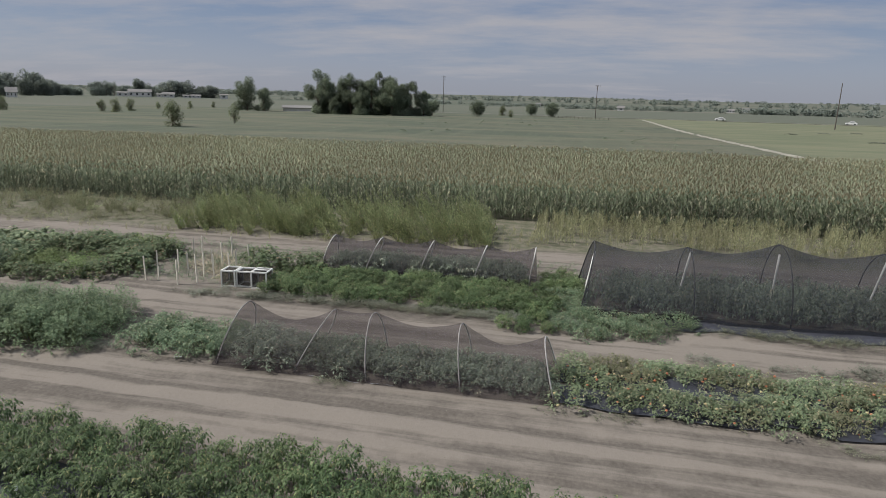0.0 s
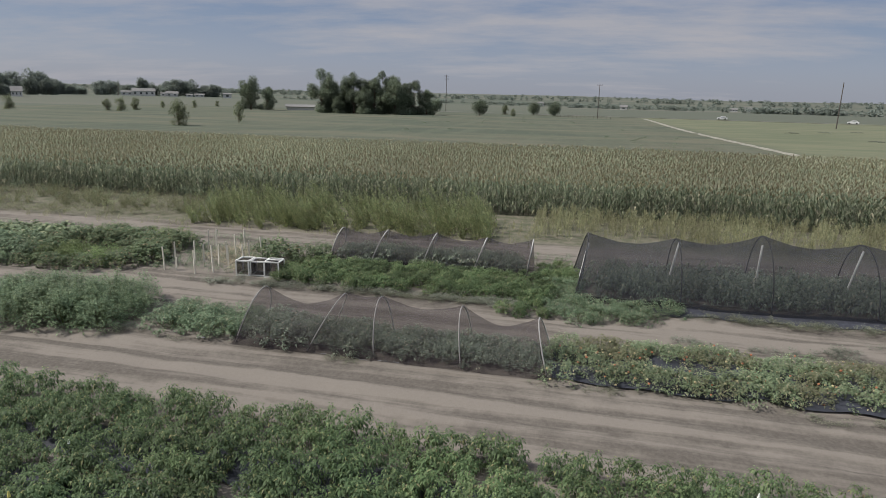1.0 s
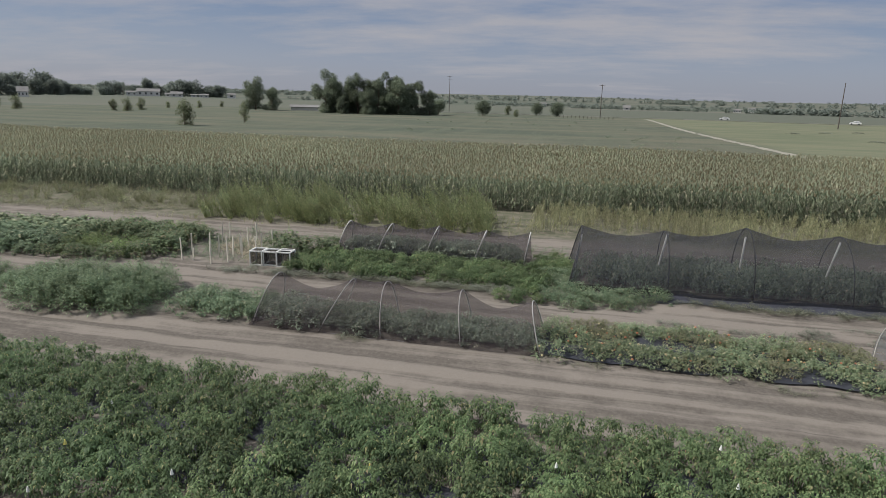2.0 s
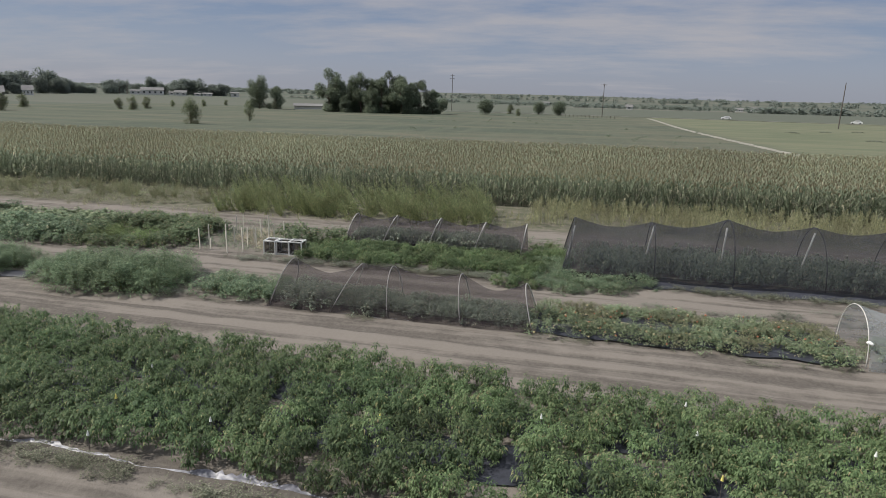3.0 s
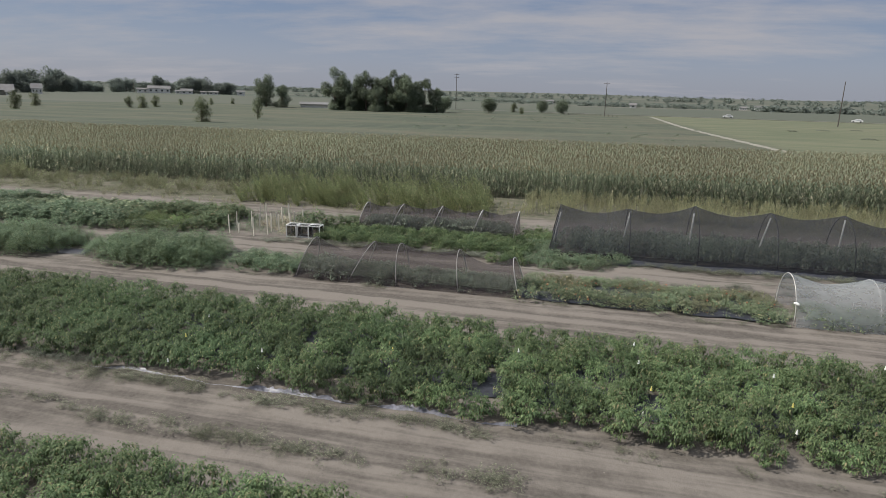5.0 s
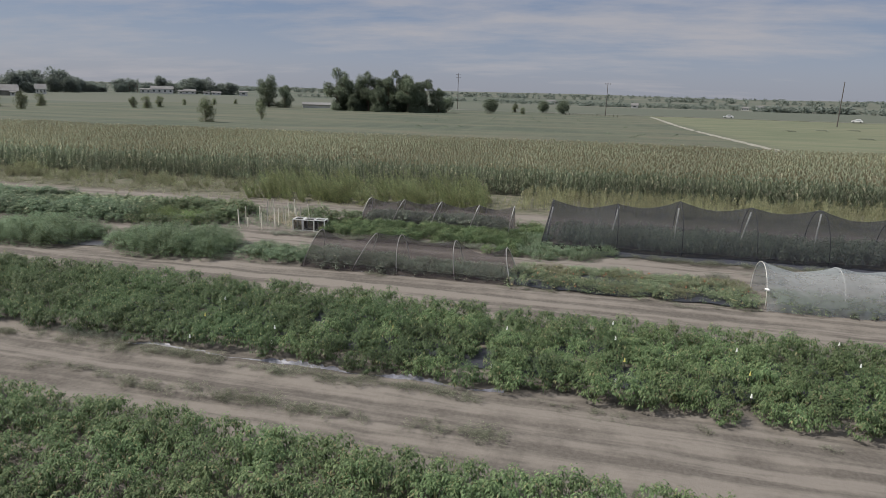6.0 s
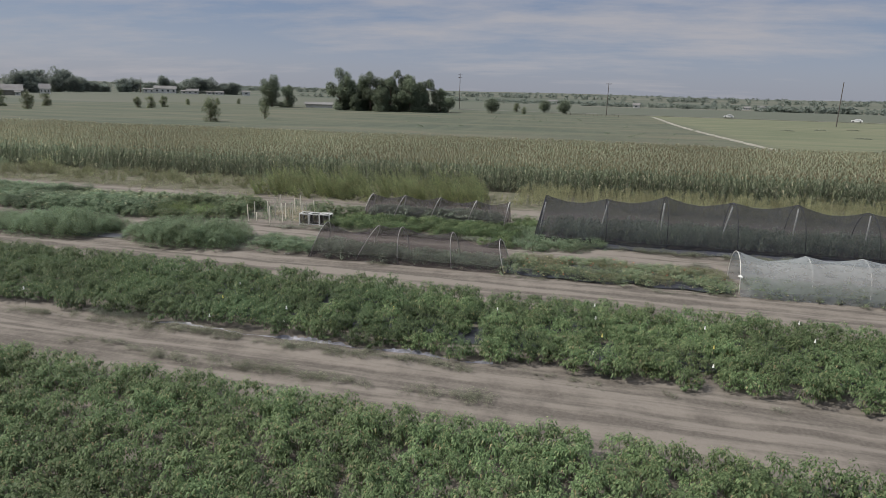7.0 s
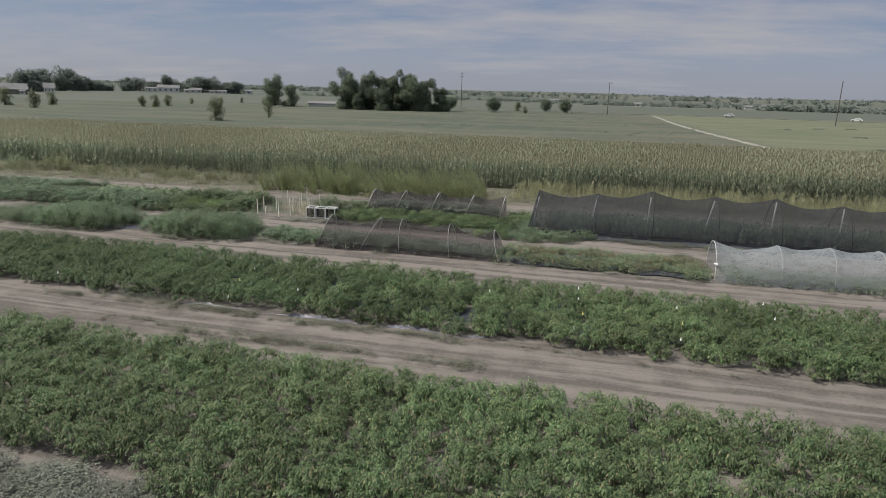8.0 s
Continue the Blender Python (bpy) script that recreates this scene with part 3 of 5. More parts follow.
open_rows = bed_places((13.55, 13.95), 0.6, 9.3, 0.46, 0.12, (0.85, 1.2), 0.06) + bed_places((14.7, 15.15, 15.6), 0.6, 9.3, 0.46, 0.12, (0.85, 1.2), 0.04)
# bare stretches where the film shows
BARE = ((1.4, 13.25, 0.42), (2.4, 13.2, 0.5), (3.3, 13.2, 0.42), (3.5, 14.6, 0.42), (4.4, 14.5, 0.5), (5.3, 14.5, 0.4), (6.6, 13.25, 0.45), (7.3, 13.2, 0.5), (8.3, 13.1, 0.3))
open_rows = [p for p in open_rows if all(math.hypot((p[0] - x) * 0.7, p[1] - y) > (0.9 if y > 14 else 0.72) * r for x, y, r in BARE)]
WITHERED_MESH = [(mesh_data("withered_foliage", *f, M_OLIVE), stem) for (f, s), (foliage, stem) in zip(TOMATOES, TOMATO_MESH)]
withered = [p for p in open_rows if value_noise(p[0] * 0.9, p[1] * 1.7, 91) > 0.66]
tomatoes = plants("tomato_plant", TOMATO_MESH, [p for p in open_rows if p not in withered], "sprawling tomato plant with ripening fruit on black film", "tomato plant", "tomato plants in the second bed")
tomatoes += plants("tomato_plant", WITHERED_MESH, [(x, y, z, turn, 0.9 * size) for x, y, z, turn, size in withered], "yellowed withering tomato plant with ripe fruit", "tomato plant", "withering tomato plants in the second bed")


def fruit_mesh(name, mat):
    bm = bmesh.new()
    bmesh.ops.create_icosphere(bm, subdivisions=1, radius=0.035)
    bmesh.ops.scale(bm, vec=(1, 1, 0.85), verts=bm.verts)
    me = bpy.data.meshes.new(name)
    bm.to_mesh(me)
    bm.free()
    me.materials.append(mat)
    return me


RED, PALE = fruit_mesh("red_fruit", M_TOM), fruit_mesh("pale_fruit", M_TOM2)
for ob in tomatoes:
    for _ in range(int(RNG.integers(0, 6))):
        a, r = RNG.uniform(0, 6.28), RNG.uniform(0.25, 0.5)
        ripe = RNG.random() < 0.45
        fruit = child("tomato", RED if ripe else PALE, ob, "ripe red tomato" if ripe else "pale unripe tomato")
        fruit.location = (r * math.cos(a), r * math.sin(a), RNG.uniform(0.12, 0.34))

# third bed: beans far left, a lime patch, peppers before and inside the tunnels
beans = [p for p in bed_places((20.1, 20.9, 21.7, 22.5, 23.3, 24.2), -38, -15.9, 0.85, 0.2, (0.85, 1.2), 0.04) if not (-20.8 < p[0] < -17.2 and p[1] < 21.6)]
DARK_BEAN_MESH = [(mesh_data("dark_bean_foliage", *f, M_DULL), stem) for (f, s), (foliage, stem) in zip(BEANS, BEAN_MESH)]
BROAD_LEAVES = [bush(0.55, 0.5, 16, 8, 0.26, 0.16, 0.25, 0.12, 0.1, True, (-0.1, 0.7)) for _ in range(4)]
BROAD_MESH = [(mesh_data("broad_foliage", *f, M_TOMATO), mesh_data("broad_stems", *s, M_STEM)) for f, s in BROAD_LEAVES]


def bed_kind(p):
    """The third bed holds blue-green beans, then a pale broad-leaved crop at its back, then darker beans."""
    edge_x = p[0] + 0.9 * math.sin(p[1] * 5 + p[0] * 3)
    if edge_x > -21.5:
        return 2
    return 1 if edge_x < -24.6 and p[1] > 22.4 and edge_x > -30.5 or edge_x > -24.6 and p[1] > 21.5 else 0


beans += bed_places((19.45,), -38, -17.8, 0.8, 0.12, (0.7, 1.0), 0.04) + bed_places((24.95,), -38, -19, 0.8, 0.15, (0.75, 1.05), 0.1)
plants("bean_plant", BEAN_MESH, [p for p in beans if bed_kind(p) == 0], "broad-leaved blue-green bean plant in a dense bed", "bean plant", "bean plants in the third bed")
plants("leafy_plant", BROAD_MESH, [p for p in beans if bed_kind(p) == 1], "low pale grey-green broad-leaved vegetable plant", "vegetable plant", "pale plants in the third bed")
plants("bean_plant", DARK_BEAN_MESH, [p for p in beans if bed_kind(p) == 2], "dark green bean plant with browned leaves in a dense bed", "bean plant", "dark bean plants in the third bed")
plants("herb_plant", LIME_MESH, scatter(-20.6, -17.4, 19.8, 21.5, 13) + scatter(-18.6, -17.4, 24.4, 25.2, 3), "feathery yellow-green herb plant among beans", "herb plant", "herb plants in the third bed")
plants("shrubby_plant", DARK_BEAN_MESH, [(-11.7, 22.9, 0.05, 1.0, 1.3), (-11.1, 22.5, 0.05, 2.0, 1.0), (-10.2, 22.6, 0.05, 4.0, 1.15), (-9.6, 23.1, 0.05, 3.0, 1.0), (-9.4, 22.2, 0.05, 5.0, 1.0)], "dark green bushy plant beside a tunnel", "bush", "bushes beside the tunnel")
fore = bed_places((19.7, 20.2, 20.7, 21.2, 21.7, 22.15), -10.2, 1.3, 0.46, 0.1, (0.62, 0.88), 0.03) + bed_places((18.35, 18.8), -1.2, 3.4, 0.5, 0.14, (0.6, 0.85), 0.03) + bed_places((19.25, 19.65), -1.0, 4.7, 0.5, 0.14, (0.6, 0.85), 0.03)
fore += bed_places((22.5, 23.05, 23.7), -0.3, 1.2, 0.5, 0.1, (0.65, 0.9), 0.0)
NETTED_PEPPER_MESH = [(mesh_data("netted_pepper_foliage", *f, M_LIT_NETTED), stem) for (f, s), (foliage, stem) in zip(PEPPERS, PEPPER_MESH)]
dark_fore = [p for p in fore if p[0] < 0.2 and math.sin(p[0] * 23 + p[1] * 57) > 0.1]
low_fore = [p for p in fore if p[0] >= 0.2 and p[1] < 22]
plants("pepper_plant", PEPPER_MESH, dark_fore, "low dark green pepper plant before a shade tunnel", "pepper plant", "pepper plants in the third bed")
plants("sprawling_plant", EDGE_MESH, [(x, y, z, turn, 1.25 * size) for x, y, z, turn, size in low_fore], "low sprawling grey-green plant before a tall tunnel", "vegetable plant", "sprawling plants in the third bed")
plants("pepper_plant", PALE_MESH, [p for p in fore if p not in dark_fore and p not in low_fore], "low bright green pepper plant before a shade tunnel", "pepper plant", "pepper plants in the third bed")
plants("pepper_plant", NETTED_PEPPER_MESH, bed_places((23.35, 23.7, 24.05), -8.6, -1.1, 0.46, 0.06, (1.0, 1.25), 0.02), "tall pepper plant under black shade cloth", "pepper plant", "pepper plants under the far tunnel")
SHADED = [bush(0.48, 0.75, 30, 13, 0.082, 0.036, 0.5, 0.1, 0.15, True) for _ in range(5)]
v, f = copies([x[0] for x in SHADED], bed_places((21.15, 21.6, 22.1, 22.6, 23.1), 2.1, 25, 0.48, 0.1, (1.2, 1.55), 0.03))
tagged(new("shaded_crop", mesh_data("shaded_crop", v, f, M_LIT_NETTED)), "tall pepper crop growing under black shade cloth", "crop", kind="stuff")
v, f = copies([x[0] for x in TOMATOES], bed_places((13.7, 14.3, 14.9), 9.9, 18, 0.5, 0.1, (0.75, 1.05), 0.05))
tagged(new("covered_crop", mesh_data("covered_crop", v, f, M_TOMATO)), "low crop growing under white row cover", "crop", kind="stuff")

# ---- plastic film on the beds ----


def film(name, y0, y1, x0, x1, mat, label, height=0.10, sheer=1.0):
    xs = np.arange(x0, x1, 0.22)
    rows = []
    for k, u in enumerate(np.linspace(0, 1, 7)):
        y = y0 + (y1 - y0) * u + 0.05 * (value_noise(xs * 1.3, xs * 0 + k * 0.6, 21) - 0.5) + (0.30 * (value_noise(xs * 1.1, xs * 0, 22) - 0.5) if k in (0, 6) else 0)
        y = y - slant(y) * xs
        lift = height * math.sin(math.pi * min(max(u, 0.03), 0.97)) ** 0.4 + 0.03 * (value_noise(xs * 3, xs * 0 + k * 2.1, 23) - 0.5)
        rows.append(np.stack([xs, y, ground_height(xs, y) + 0.015 + np.maximum(lift, 0.0)], 1))
    return tagged(new(name, grid_mesh(name, rows, mat)), label, "plastic film")


film("plastic_film", 13.42, 14.35, 0.45, 9.35, M_MULCH, "crinkled black plastic film under tomato plants")
film("plastic_film", 14.55, 15.6, 0.45, 9.35, M_MULCH, "crinkled black plastic film under tomato plants")


def scrap(x, y, long, wide):
    """A torn, crinkled end of film that sticks out of the soil."""
    xs = np.linspace(0, long, max(int(long / 0.03), 4))
    rows = []
    for k, u in enumerate(np.linspace(-0.5, 0.5, 4)):
        px = x + xs
        ragged = 0.15 + 1.3 * value_noise(px * 14, px * 0 + 3 * (u > 0), 71) ** 2
        py = y + u * wide * ragged - slant(y) * px + 0.10 * (value_noise(px * 3.2, px * 0, 72) - 0.5)
        rows.append(np.stack([px, py, ground_height(px, py) + 0.004 + 0.02 * value_noise(px * 16, px * 0 + k * 1.7, 73)], 1))
    tagged(new("film_scrap", grid_mesh("film_scrap", rows, M_SCRAP, False)), "torn bright scrap of silver plastic film in the soil", "plastic film", "film scraps along the beds")


for x, y, long, wide in ((-5.9, 13.22, 0.5, 0.05), (-5.3, 13.2, 0.3, 0.04), (-4.9, 13.2, 0.4, 0.03), (-4.3, 13.24, 0.35, 0.05), (-3.8, 13.22, 0.2, 0.03), (-9.8, 13.3, 0.25, 0.1)):
    scrap(x, y, long, wide)


def skirt(x0, x1, row):
    """The dug-in silver edge of a bed's film: a crumpled, broken strip that climbs from the soil to the bed."""
    xs = np.arange(x0, x1, 0.04)
    rows = []
    low = row + 0.12 * (value_noise(xs * 0.9, xs * 0, 75) - 0.5) + 0.05 * (value_noise(xs * 5.0, xs * 0, 76) - 0.5)
    wide = 0.12 * np.clip(value_noise(xs * 0.8, xs * 0, 78) * 1.6 - 0.45, 0, 1) * (0.5 + value_noise(xs * 9.0, xs * 0, 79)) + 0.004
    for k, u in enumerate(np.linspace(0, 1, 6)):
        y = low + wide * u - slant(row) * xs
        lift = 0.003 + 0.5 * wide * u ** 1.3 + 0.30 * wide * (value_noise(xs * 9.0, xs * 0 + 2.3 * k, 77) - 0.35) * (u > 0)
        rows.append(np.stack([xs, y, ground_height(xs, y) + np.maximum(lift, 0.002)], 1))
    return tagged(new("film_edge", grid_mesh("film_edge", rows, M_SILVER, False)), "crumpled silver film edge half buried along a pepper bed", "plastic film")


skirt(-10.6, 1.2, 4.0)
film("plastic_film", 13.1, 13.85, -22.5, -18.5, M_MULCH, "dull dark plastic film lying bare between mounded plants", 0.04)
film("plastic_film", 5.2, 6.6, -12.0, 16.0, M_MULCH, "black plastic film between pepper rows", 0.05)
film("plastic_film", 7.0, 8.2, -12.0, 16.0, M_MULCH, "black plastic film between pepper rows", 0.05)
film("plastic_film", 19.42, 20.4, 3.6, 28.0, M_MULCH, "black plastic film along the shade tunnel", 0.06)

# ---- tunnels ----


def arch(u, centre, half, height, bow=0.8):
    """A point of the hoop's outline; u runs from 0 at the front foot to 1 at the back."""
    a = math.pi * (1 - u)
    return centre + half * math.cos(a), height * math.sin(a) ** bow


def tunnel(name, hoops, centre, half, heights, sags, cloth, pipe, label, category, pipe_radius=0.022, lean=(), ends=True, turn=0.0, bow=0.8):
    """Hoops in the ground with cloth over them, which sags between the hoops."""
    top = empty(name, pose(hoops[0], centre, 0, 0, 0, turn), label, category)
    x0 = hoops[0]

    def hoop_point(i, u):
        y, z = arch(u, 0, half, 1.0, bow)
        tilt = lean[i] if i < len(lean) else 0.0
        return np.array([hoops[i] - x0 + tilt * (1 - z), y, z * heights[i]])

    for i in range(len(hoops)):
        pts = [hoop_point(i, u) * (1, 0.88, 0.985) for u in np.linspace(0, 1, 25)]
        part("hoop", tube(pts, pipe_radius), pipe, top, "bent white pipe" if pipe == M_PIPE else "bent dark pipe")
    rows = []
    us = np.linspace(0, 1, 33)
    for i in range(len(hoops) - 1):
        for j, w in enumerate(np.linspace(0, 1, 17)):
            if j == 16 and i < len(hoops) - 2:
                continue
            # the cloth hangs between the hoops, tightest at their crowns
            dip = sags[i] * (1 - abs(2 * w - 1) ** 1.7)
            row = []
            for u in us:
                p = hoop_point(i, u) * (1 - w) + hoop_point(i + 1, u) * w
                tall = heights[i] * (1 - w) + heights[i + 1] * w
                pull = dip * (p[2] / tall) ** 1.5
                wrinkle = 0.025 * (value_noise(p[0] * 2.5, u * 11.0, 31) - 0.5) * (1 - abs(2 * w - 1) ** 6)
                flare = 0.9 + 0.14 * (1 - p[2] / tall) ** 2
                row.append((p[0], p[1] * flare * (1 - 0.22 * pull / tall) + wrinkle, max(p[2] - pull + wrinkle, 0.015)))
            rows.append(row)
    child("cloth", grid_mesh("cloth", rows, cloth), top)
    hem = [[(x, y + math.copysign(0.02 + 0.025 * k, y), 0.01 + 0.10 * k + 0.05 * value_noise(x * 2.2, k * 3.0, 33)) for x, y, _ in (r[0] for r in rows)] for k in range(3, -1, -1)]
    child("hem", grid_mesh("hem", hem, cloth), top, "gathered hem lying on the soil")
    if ends:
        for k, side in ((0, -0.02), (-1, 0.02)):
            edge_row = np.array(rows[k])
            flat_rows = [edge_row * (1, 1, w) + (side * (1 - w) * 6, 0, 0.02 * (1 - w)) for w in np.linspace(1, 0, 8)]
            child("end_cloth", grid_mesh("end_cloth", flat_rows, cloth), top)
    return top


tunnel("shade_tunnel", (-8.05, -5.55, -4.45, -2.1, 0.02), 14.62, 1.08, (1.46, 1.47, 1.48, 1.42, 1.28), (0.46, 0.07, 0.26, 0.44), M_SHADE, M_PIPE,
       "low tunnel of white hoops under sagging black shade cloth", "grow tunnel", 0.017, lean=(-0.45, -0.75, 0.12, 0.2, 0.35), turn=-1.9, bow=1.1)
tunnel("shade_tunnel", (-8.85, -6.85, -4.7, -2.55, -0.62), 23.75, 1.0, (1.42, 1.42, 1.42, 1.36, 1.4), (0.24, 0.22, 0.26, 0.24), M_SHADE_MID, M_PIPE,
       "far low tunnel of white hoops under black shade cloth", "grow tunnel", 0.024, lean=(-0.35, -0.55, -0.5, -0.45, -0.2))
BIG_X = (1.5, 4.72, 7.7, 11.0, 14.05, 17.3, 20.5, 23.6, 26.8, 30.0)
big = tunnel("shade_tunnel", BIG_X, 22.1, 2.05, (2.15, 2.12, 2.42, 2.3, 2.36, 2.15, 2.3, 2.2, 2.3, 2.2), (0.33, 0.30, 0.34, 0.28, 0.34, 0.3, 0.3, 0.3, 0.3), M_SHADE_DENSE, M_DARKPIPE,
             "long tall tunnel of pipes under black shade cloth", "grow tunnel", 0.02, lean=(-0.45,), bow=1.02)
for x, tall, foot in ((1.52, 1.8, -0.3), (4.77, 2.04, -0.34), (7.62, 2.1, -0.1), (10.93, 2.1, -0.45), (14.0, 2.2, -0.12), (17.28, 2.04, -0.05), (20.5, 2.1, -0.2), (23.6, 2.1, -0.2)):
    part("support_post", tube([(x - BIG_X[0] + foot * (1 - w), -0.1, tall * w) for w in np.linspace(0, 1, 4)], 0.036), M_TIMBER, big, "white support post")
white = tunnel("row_cover_tunnel", (9.5, 12.05, 14.05, 15.9, 18.2, 20.6, 23.0, 25.4, 27.8), 14.05, 1.2, (1.54, 1.5, 1.55, 1.54, 1.55, 1.5, 1.5, 1.5, 1.5), (0.32, 0.16, 0.15, 0.2, 0.2, 0.2, 0.2, 0.2), M_FLEECE, M_PIPE,
               "low tunnel of white hoops under sheer white row cover", "grow tunnel", 0.014, ends=False)
knot = bmesh.new()
bmesh.ops.create_icosphere(knot, subdivisions=2, radius=0.085)
for vert in knot.verts:
    vert.co.z *= 0.6
    vert.co += Vector(vert.co).normalized() * 0.05 * noise.noise(vert.co * 14)
knot_ob = part("bunched_cloth", knot, M_BAG, white, "bunched white cloth tied to the end hoop")
knot_ob.location = (-0.02, -1.1, 0.78)

# ---- white mesh cages and stakes ----


def cage(x, y, wide, deep, tall, turn, slats):
    top = empty("mesh_cage", pose(x, y, gz(x, y), 0, 0, turn), "white-painted timber cage with dark wire mesh sides", "cage", "mesh cages on the cleared bed")
    t = 0.045
    for px in (0, wide):
        for py in (0, deep):
            bm = bmesh.new()
            bar(bm, (px, py, -0.03), (px, py, tall), t)
            part("post", bm, M_TIMBER, top)
    for z in (0.03, tall):
        for a, b in (((0, 0), (wide, 0)), ((0, deep), (wide, deep)), ((0, 0), (0, deep)), ((wide, 0), (wide, deep))):
            bm = bmesh.new()
            bar(bm, (*a, z + 0.004), (*b, z + 0.004), t * 1.04)
            part("rail", bm, M_TIMBER, top)
    for k in range(slats):
        bm = bmesh.new()
        py = deep * (k + 1) / (slats + 1)
        bar(bm, (0.02, py, tall + 0.028), (wide - 0.02, py, tall + 0.028), 0.06, 0.02)
        part("slat", bm, M_TIMBER, top)
    sides = [((0, 0), (wide, 0)), ((wide, 0), (wide, deep)), ((wide, deep), (0, deep)), ((0, deep), (0, 0))]
    for a, b in sides:
        rows = [[(a[0] + (b[0] - a[0]) * u, a[1] + (b[1] - a[1]) * u, 0.03 + (tall - 0.06) * w) for u in np.linspace(0, 1, 4)] for w in (0, 0.5, 1)]
        child("mesh_panel", grid_mesh("mesh_panel", rows, M_WIRE, False), top, "dark wire mesh")
    rows = [[(wide * u, deep * w, tall - 0.03) for u in (0, 0.5, 1)] for w in (0, 0.5, 1)]
    child("mesh_panel", grid_mesh("mesh_panel", rows, M_WIRE, False), top, "dark wire mesh")
    return top


cage(-11.85, 19.88, 0.50, 0.62, 0.60, 4, 0)
cage(-11.31, 20.0, 0.55, 0.55, 0.58, 4, 0)
cage(-10.69, 19.92, 0.56, 0.60, 0.62, 4, 1)

STAKES = ((-15.0, 19.94, 0.95), (-15.0, 20.7, 0.95), (-13.56, 19.75, 0.95), (-14.4, 21.15, 0.95), (-13.75, 20.76, 0.95), (-15.0, 23.2, 1.0), (-12.95, 20.05, 1.1), (-13.2, 20.92, 0.95),
          (-14.77, 23.45, 1.0), (-12.7, 20.8, 0.95), (-13.2, 21.6, 0.9), (-13.5, 22.87, 0.95), (-12.25, 21.2, 0.95), (-13.48, 23.67, 1.0), (-12.32, 21.85, 0.95), (-12.05, 22.45, 0.95), (-14.6, 20.1, 0.5))
for x, y, tall in STAKES:
    bm = bmesh.new()
    bar(bm, (0, 0, -0.1), (RNG.normal(0, 0.03), RNG.normal(0, 0.03), tall), 0.048, 0.034)
    bmesh.ops.bevel(bm, geom=bm.edges[:], offset=0.004, segments=1)
    ob = part("garden_stake", bm, M_STAKE)
    ob.location = (x, y, gz(x, y))
    ob.rotation_euler = (0, 0, RNG.uniform(0, 3))
    tagged(ob, "pale wooden garden stake driven upright into a cleared bed", "stake", "stakes in the cleared bed")

# straw-coloured stalks, bent over and lying in heaps
n = 520
heap = RNG.integers(0, 9, n)
heap_x, heap_y = RNG.uniform(-15.2, -12.2, 9), RNG.uniform(20.3, 23.6, 9)
base = np.stack([heap_x[heap] + RNG.normal(0, 0.35, n), heap_y[heap] + RNG.normal(0, 0.3, n), np.full(n, 0.06)], 1)
ang = RNG.normal(0.6, 0.7, n) + (heap % 2) * 2.4
tips = base + np.stack([np.cos(ang) * 0.5, np.sin(ang) * 0.4, RNG.uniform(0.02, 0.32, n)], 1)
tagged(new("dead_stalks", mesh_data("dead_stalks", *sticks(base, tips, 0.013, 0.006), M_STRAW)), "straw-coloured stalks lying bent over a cleared bed", "dead stalks", kind="stuff")

# ---- paper markers in the peppers ----
MARKS = ((0.9, 6.8, 0), (3.94, 8.13, 0), (3.95, 6.88, 0), (7.15, 6.9, 0), (4.1, 5.36, 1), (0.75, 4.06, 0), (7.1, 5.29, 1), (3.85, 3.95, 0), (6.96, 3.95, 0),
         (-7.94, 5.47, 1), (-7.8, 3.95, 0), (-5.4, 4.14, 0), (-8.22, 7.06, 0), (-14.81, 4.64, 0), (-5.51, 5.07, 0), (10.07, 6.58, 0), (10.1, 8.1, 0), (-2.3, 6.0, 1))
for x, y, yellow in MARKS:
    drop = 0.26 if y < 4.3 else 0.04
    y += 0.5 if y < 4.3 else 0.0
    bm = bmesh.new()
    bmesh.ops.create_cone(bm, cap_ends=True, segments=10, radius1=0.029, radius2=0.009, depth=0.10)
    for vert in bm.verts:
        vert.co.x *= 1.0 + 0.25 * noise.noise(vert.co * 20 + Vector((x, y, 0)))
    thing = empty("marker_flag", pose(x, y, gz(x, y)), "small yellow paper marker on a stick among peppers" if yellow else "small white paper marker on a stick among peppers", "marker", "markers in the pepper bed")
    cone = part("paper", bm, M_YELLOW if yellow else M_BAG, thing)
    cone.location = (0, 0, 0.67 - drop)
    bm = bmesh.new()
    bar(bm, (0, 0, -0.05), (0, 0, 0.62 - drop), 0.007)
    part("stick", bm, M_POLE, thing)

# ---- weeds ----


def weed(height, count, length, width, spread, lean=0.1, top_heavy=0.35):
    """An upright weed: a stem with leaves all the way up, thicker in the middle."""
    t = RNG.uniform(0.12, 1.0, count)
    a = RNG.uniform(0, 2 * np.pi, count)
    out = spread * (1 - t) ** 0.6 * RNG.uniform(0.1, 1.0, count) + 0.02
    base = np.stack([out * np.cos(a) + lean * t * t * height, out * np.sin(a), t * height], 1)
    way = np.stack([np.cos(a) * 0.6 + lean * 2, np.sin(a) * 0.6, RNG.uniform(0.5, 1.8, count)], 1)
    size = RNG.uniform(0.6, 1.2, count)
    fol = leaves(base, way, length * size, width * size, 0.1, 0.2, True)
    steps = np.linspace(0, 1, 4)
    pts = np.stack([lean * steps ** 2 * height, steps * 0, steps * height], 1)
    return merge([fol, sticks(pts[:-1], pts[1:], 0.012, 0.008)])


def patch(name, kinds, places, mat, label, category):
    v, f = copies(kinds, places)
    return tagged(new(name, mesh_data(name, v, f, mat)), label, category, kind="stuff")


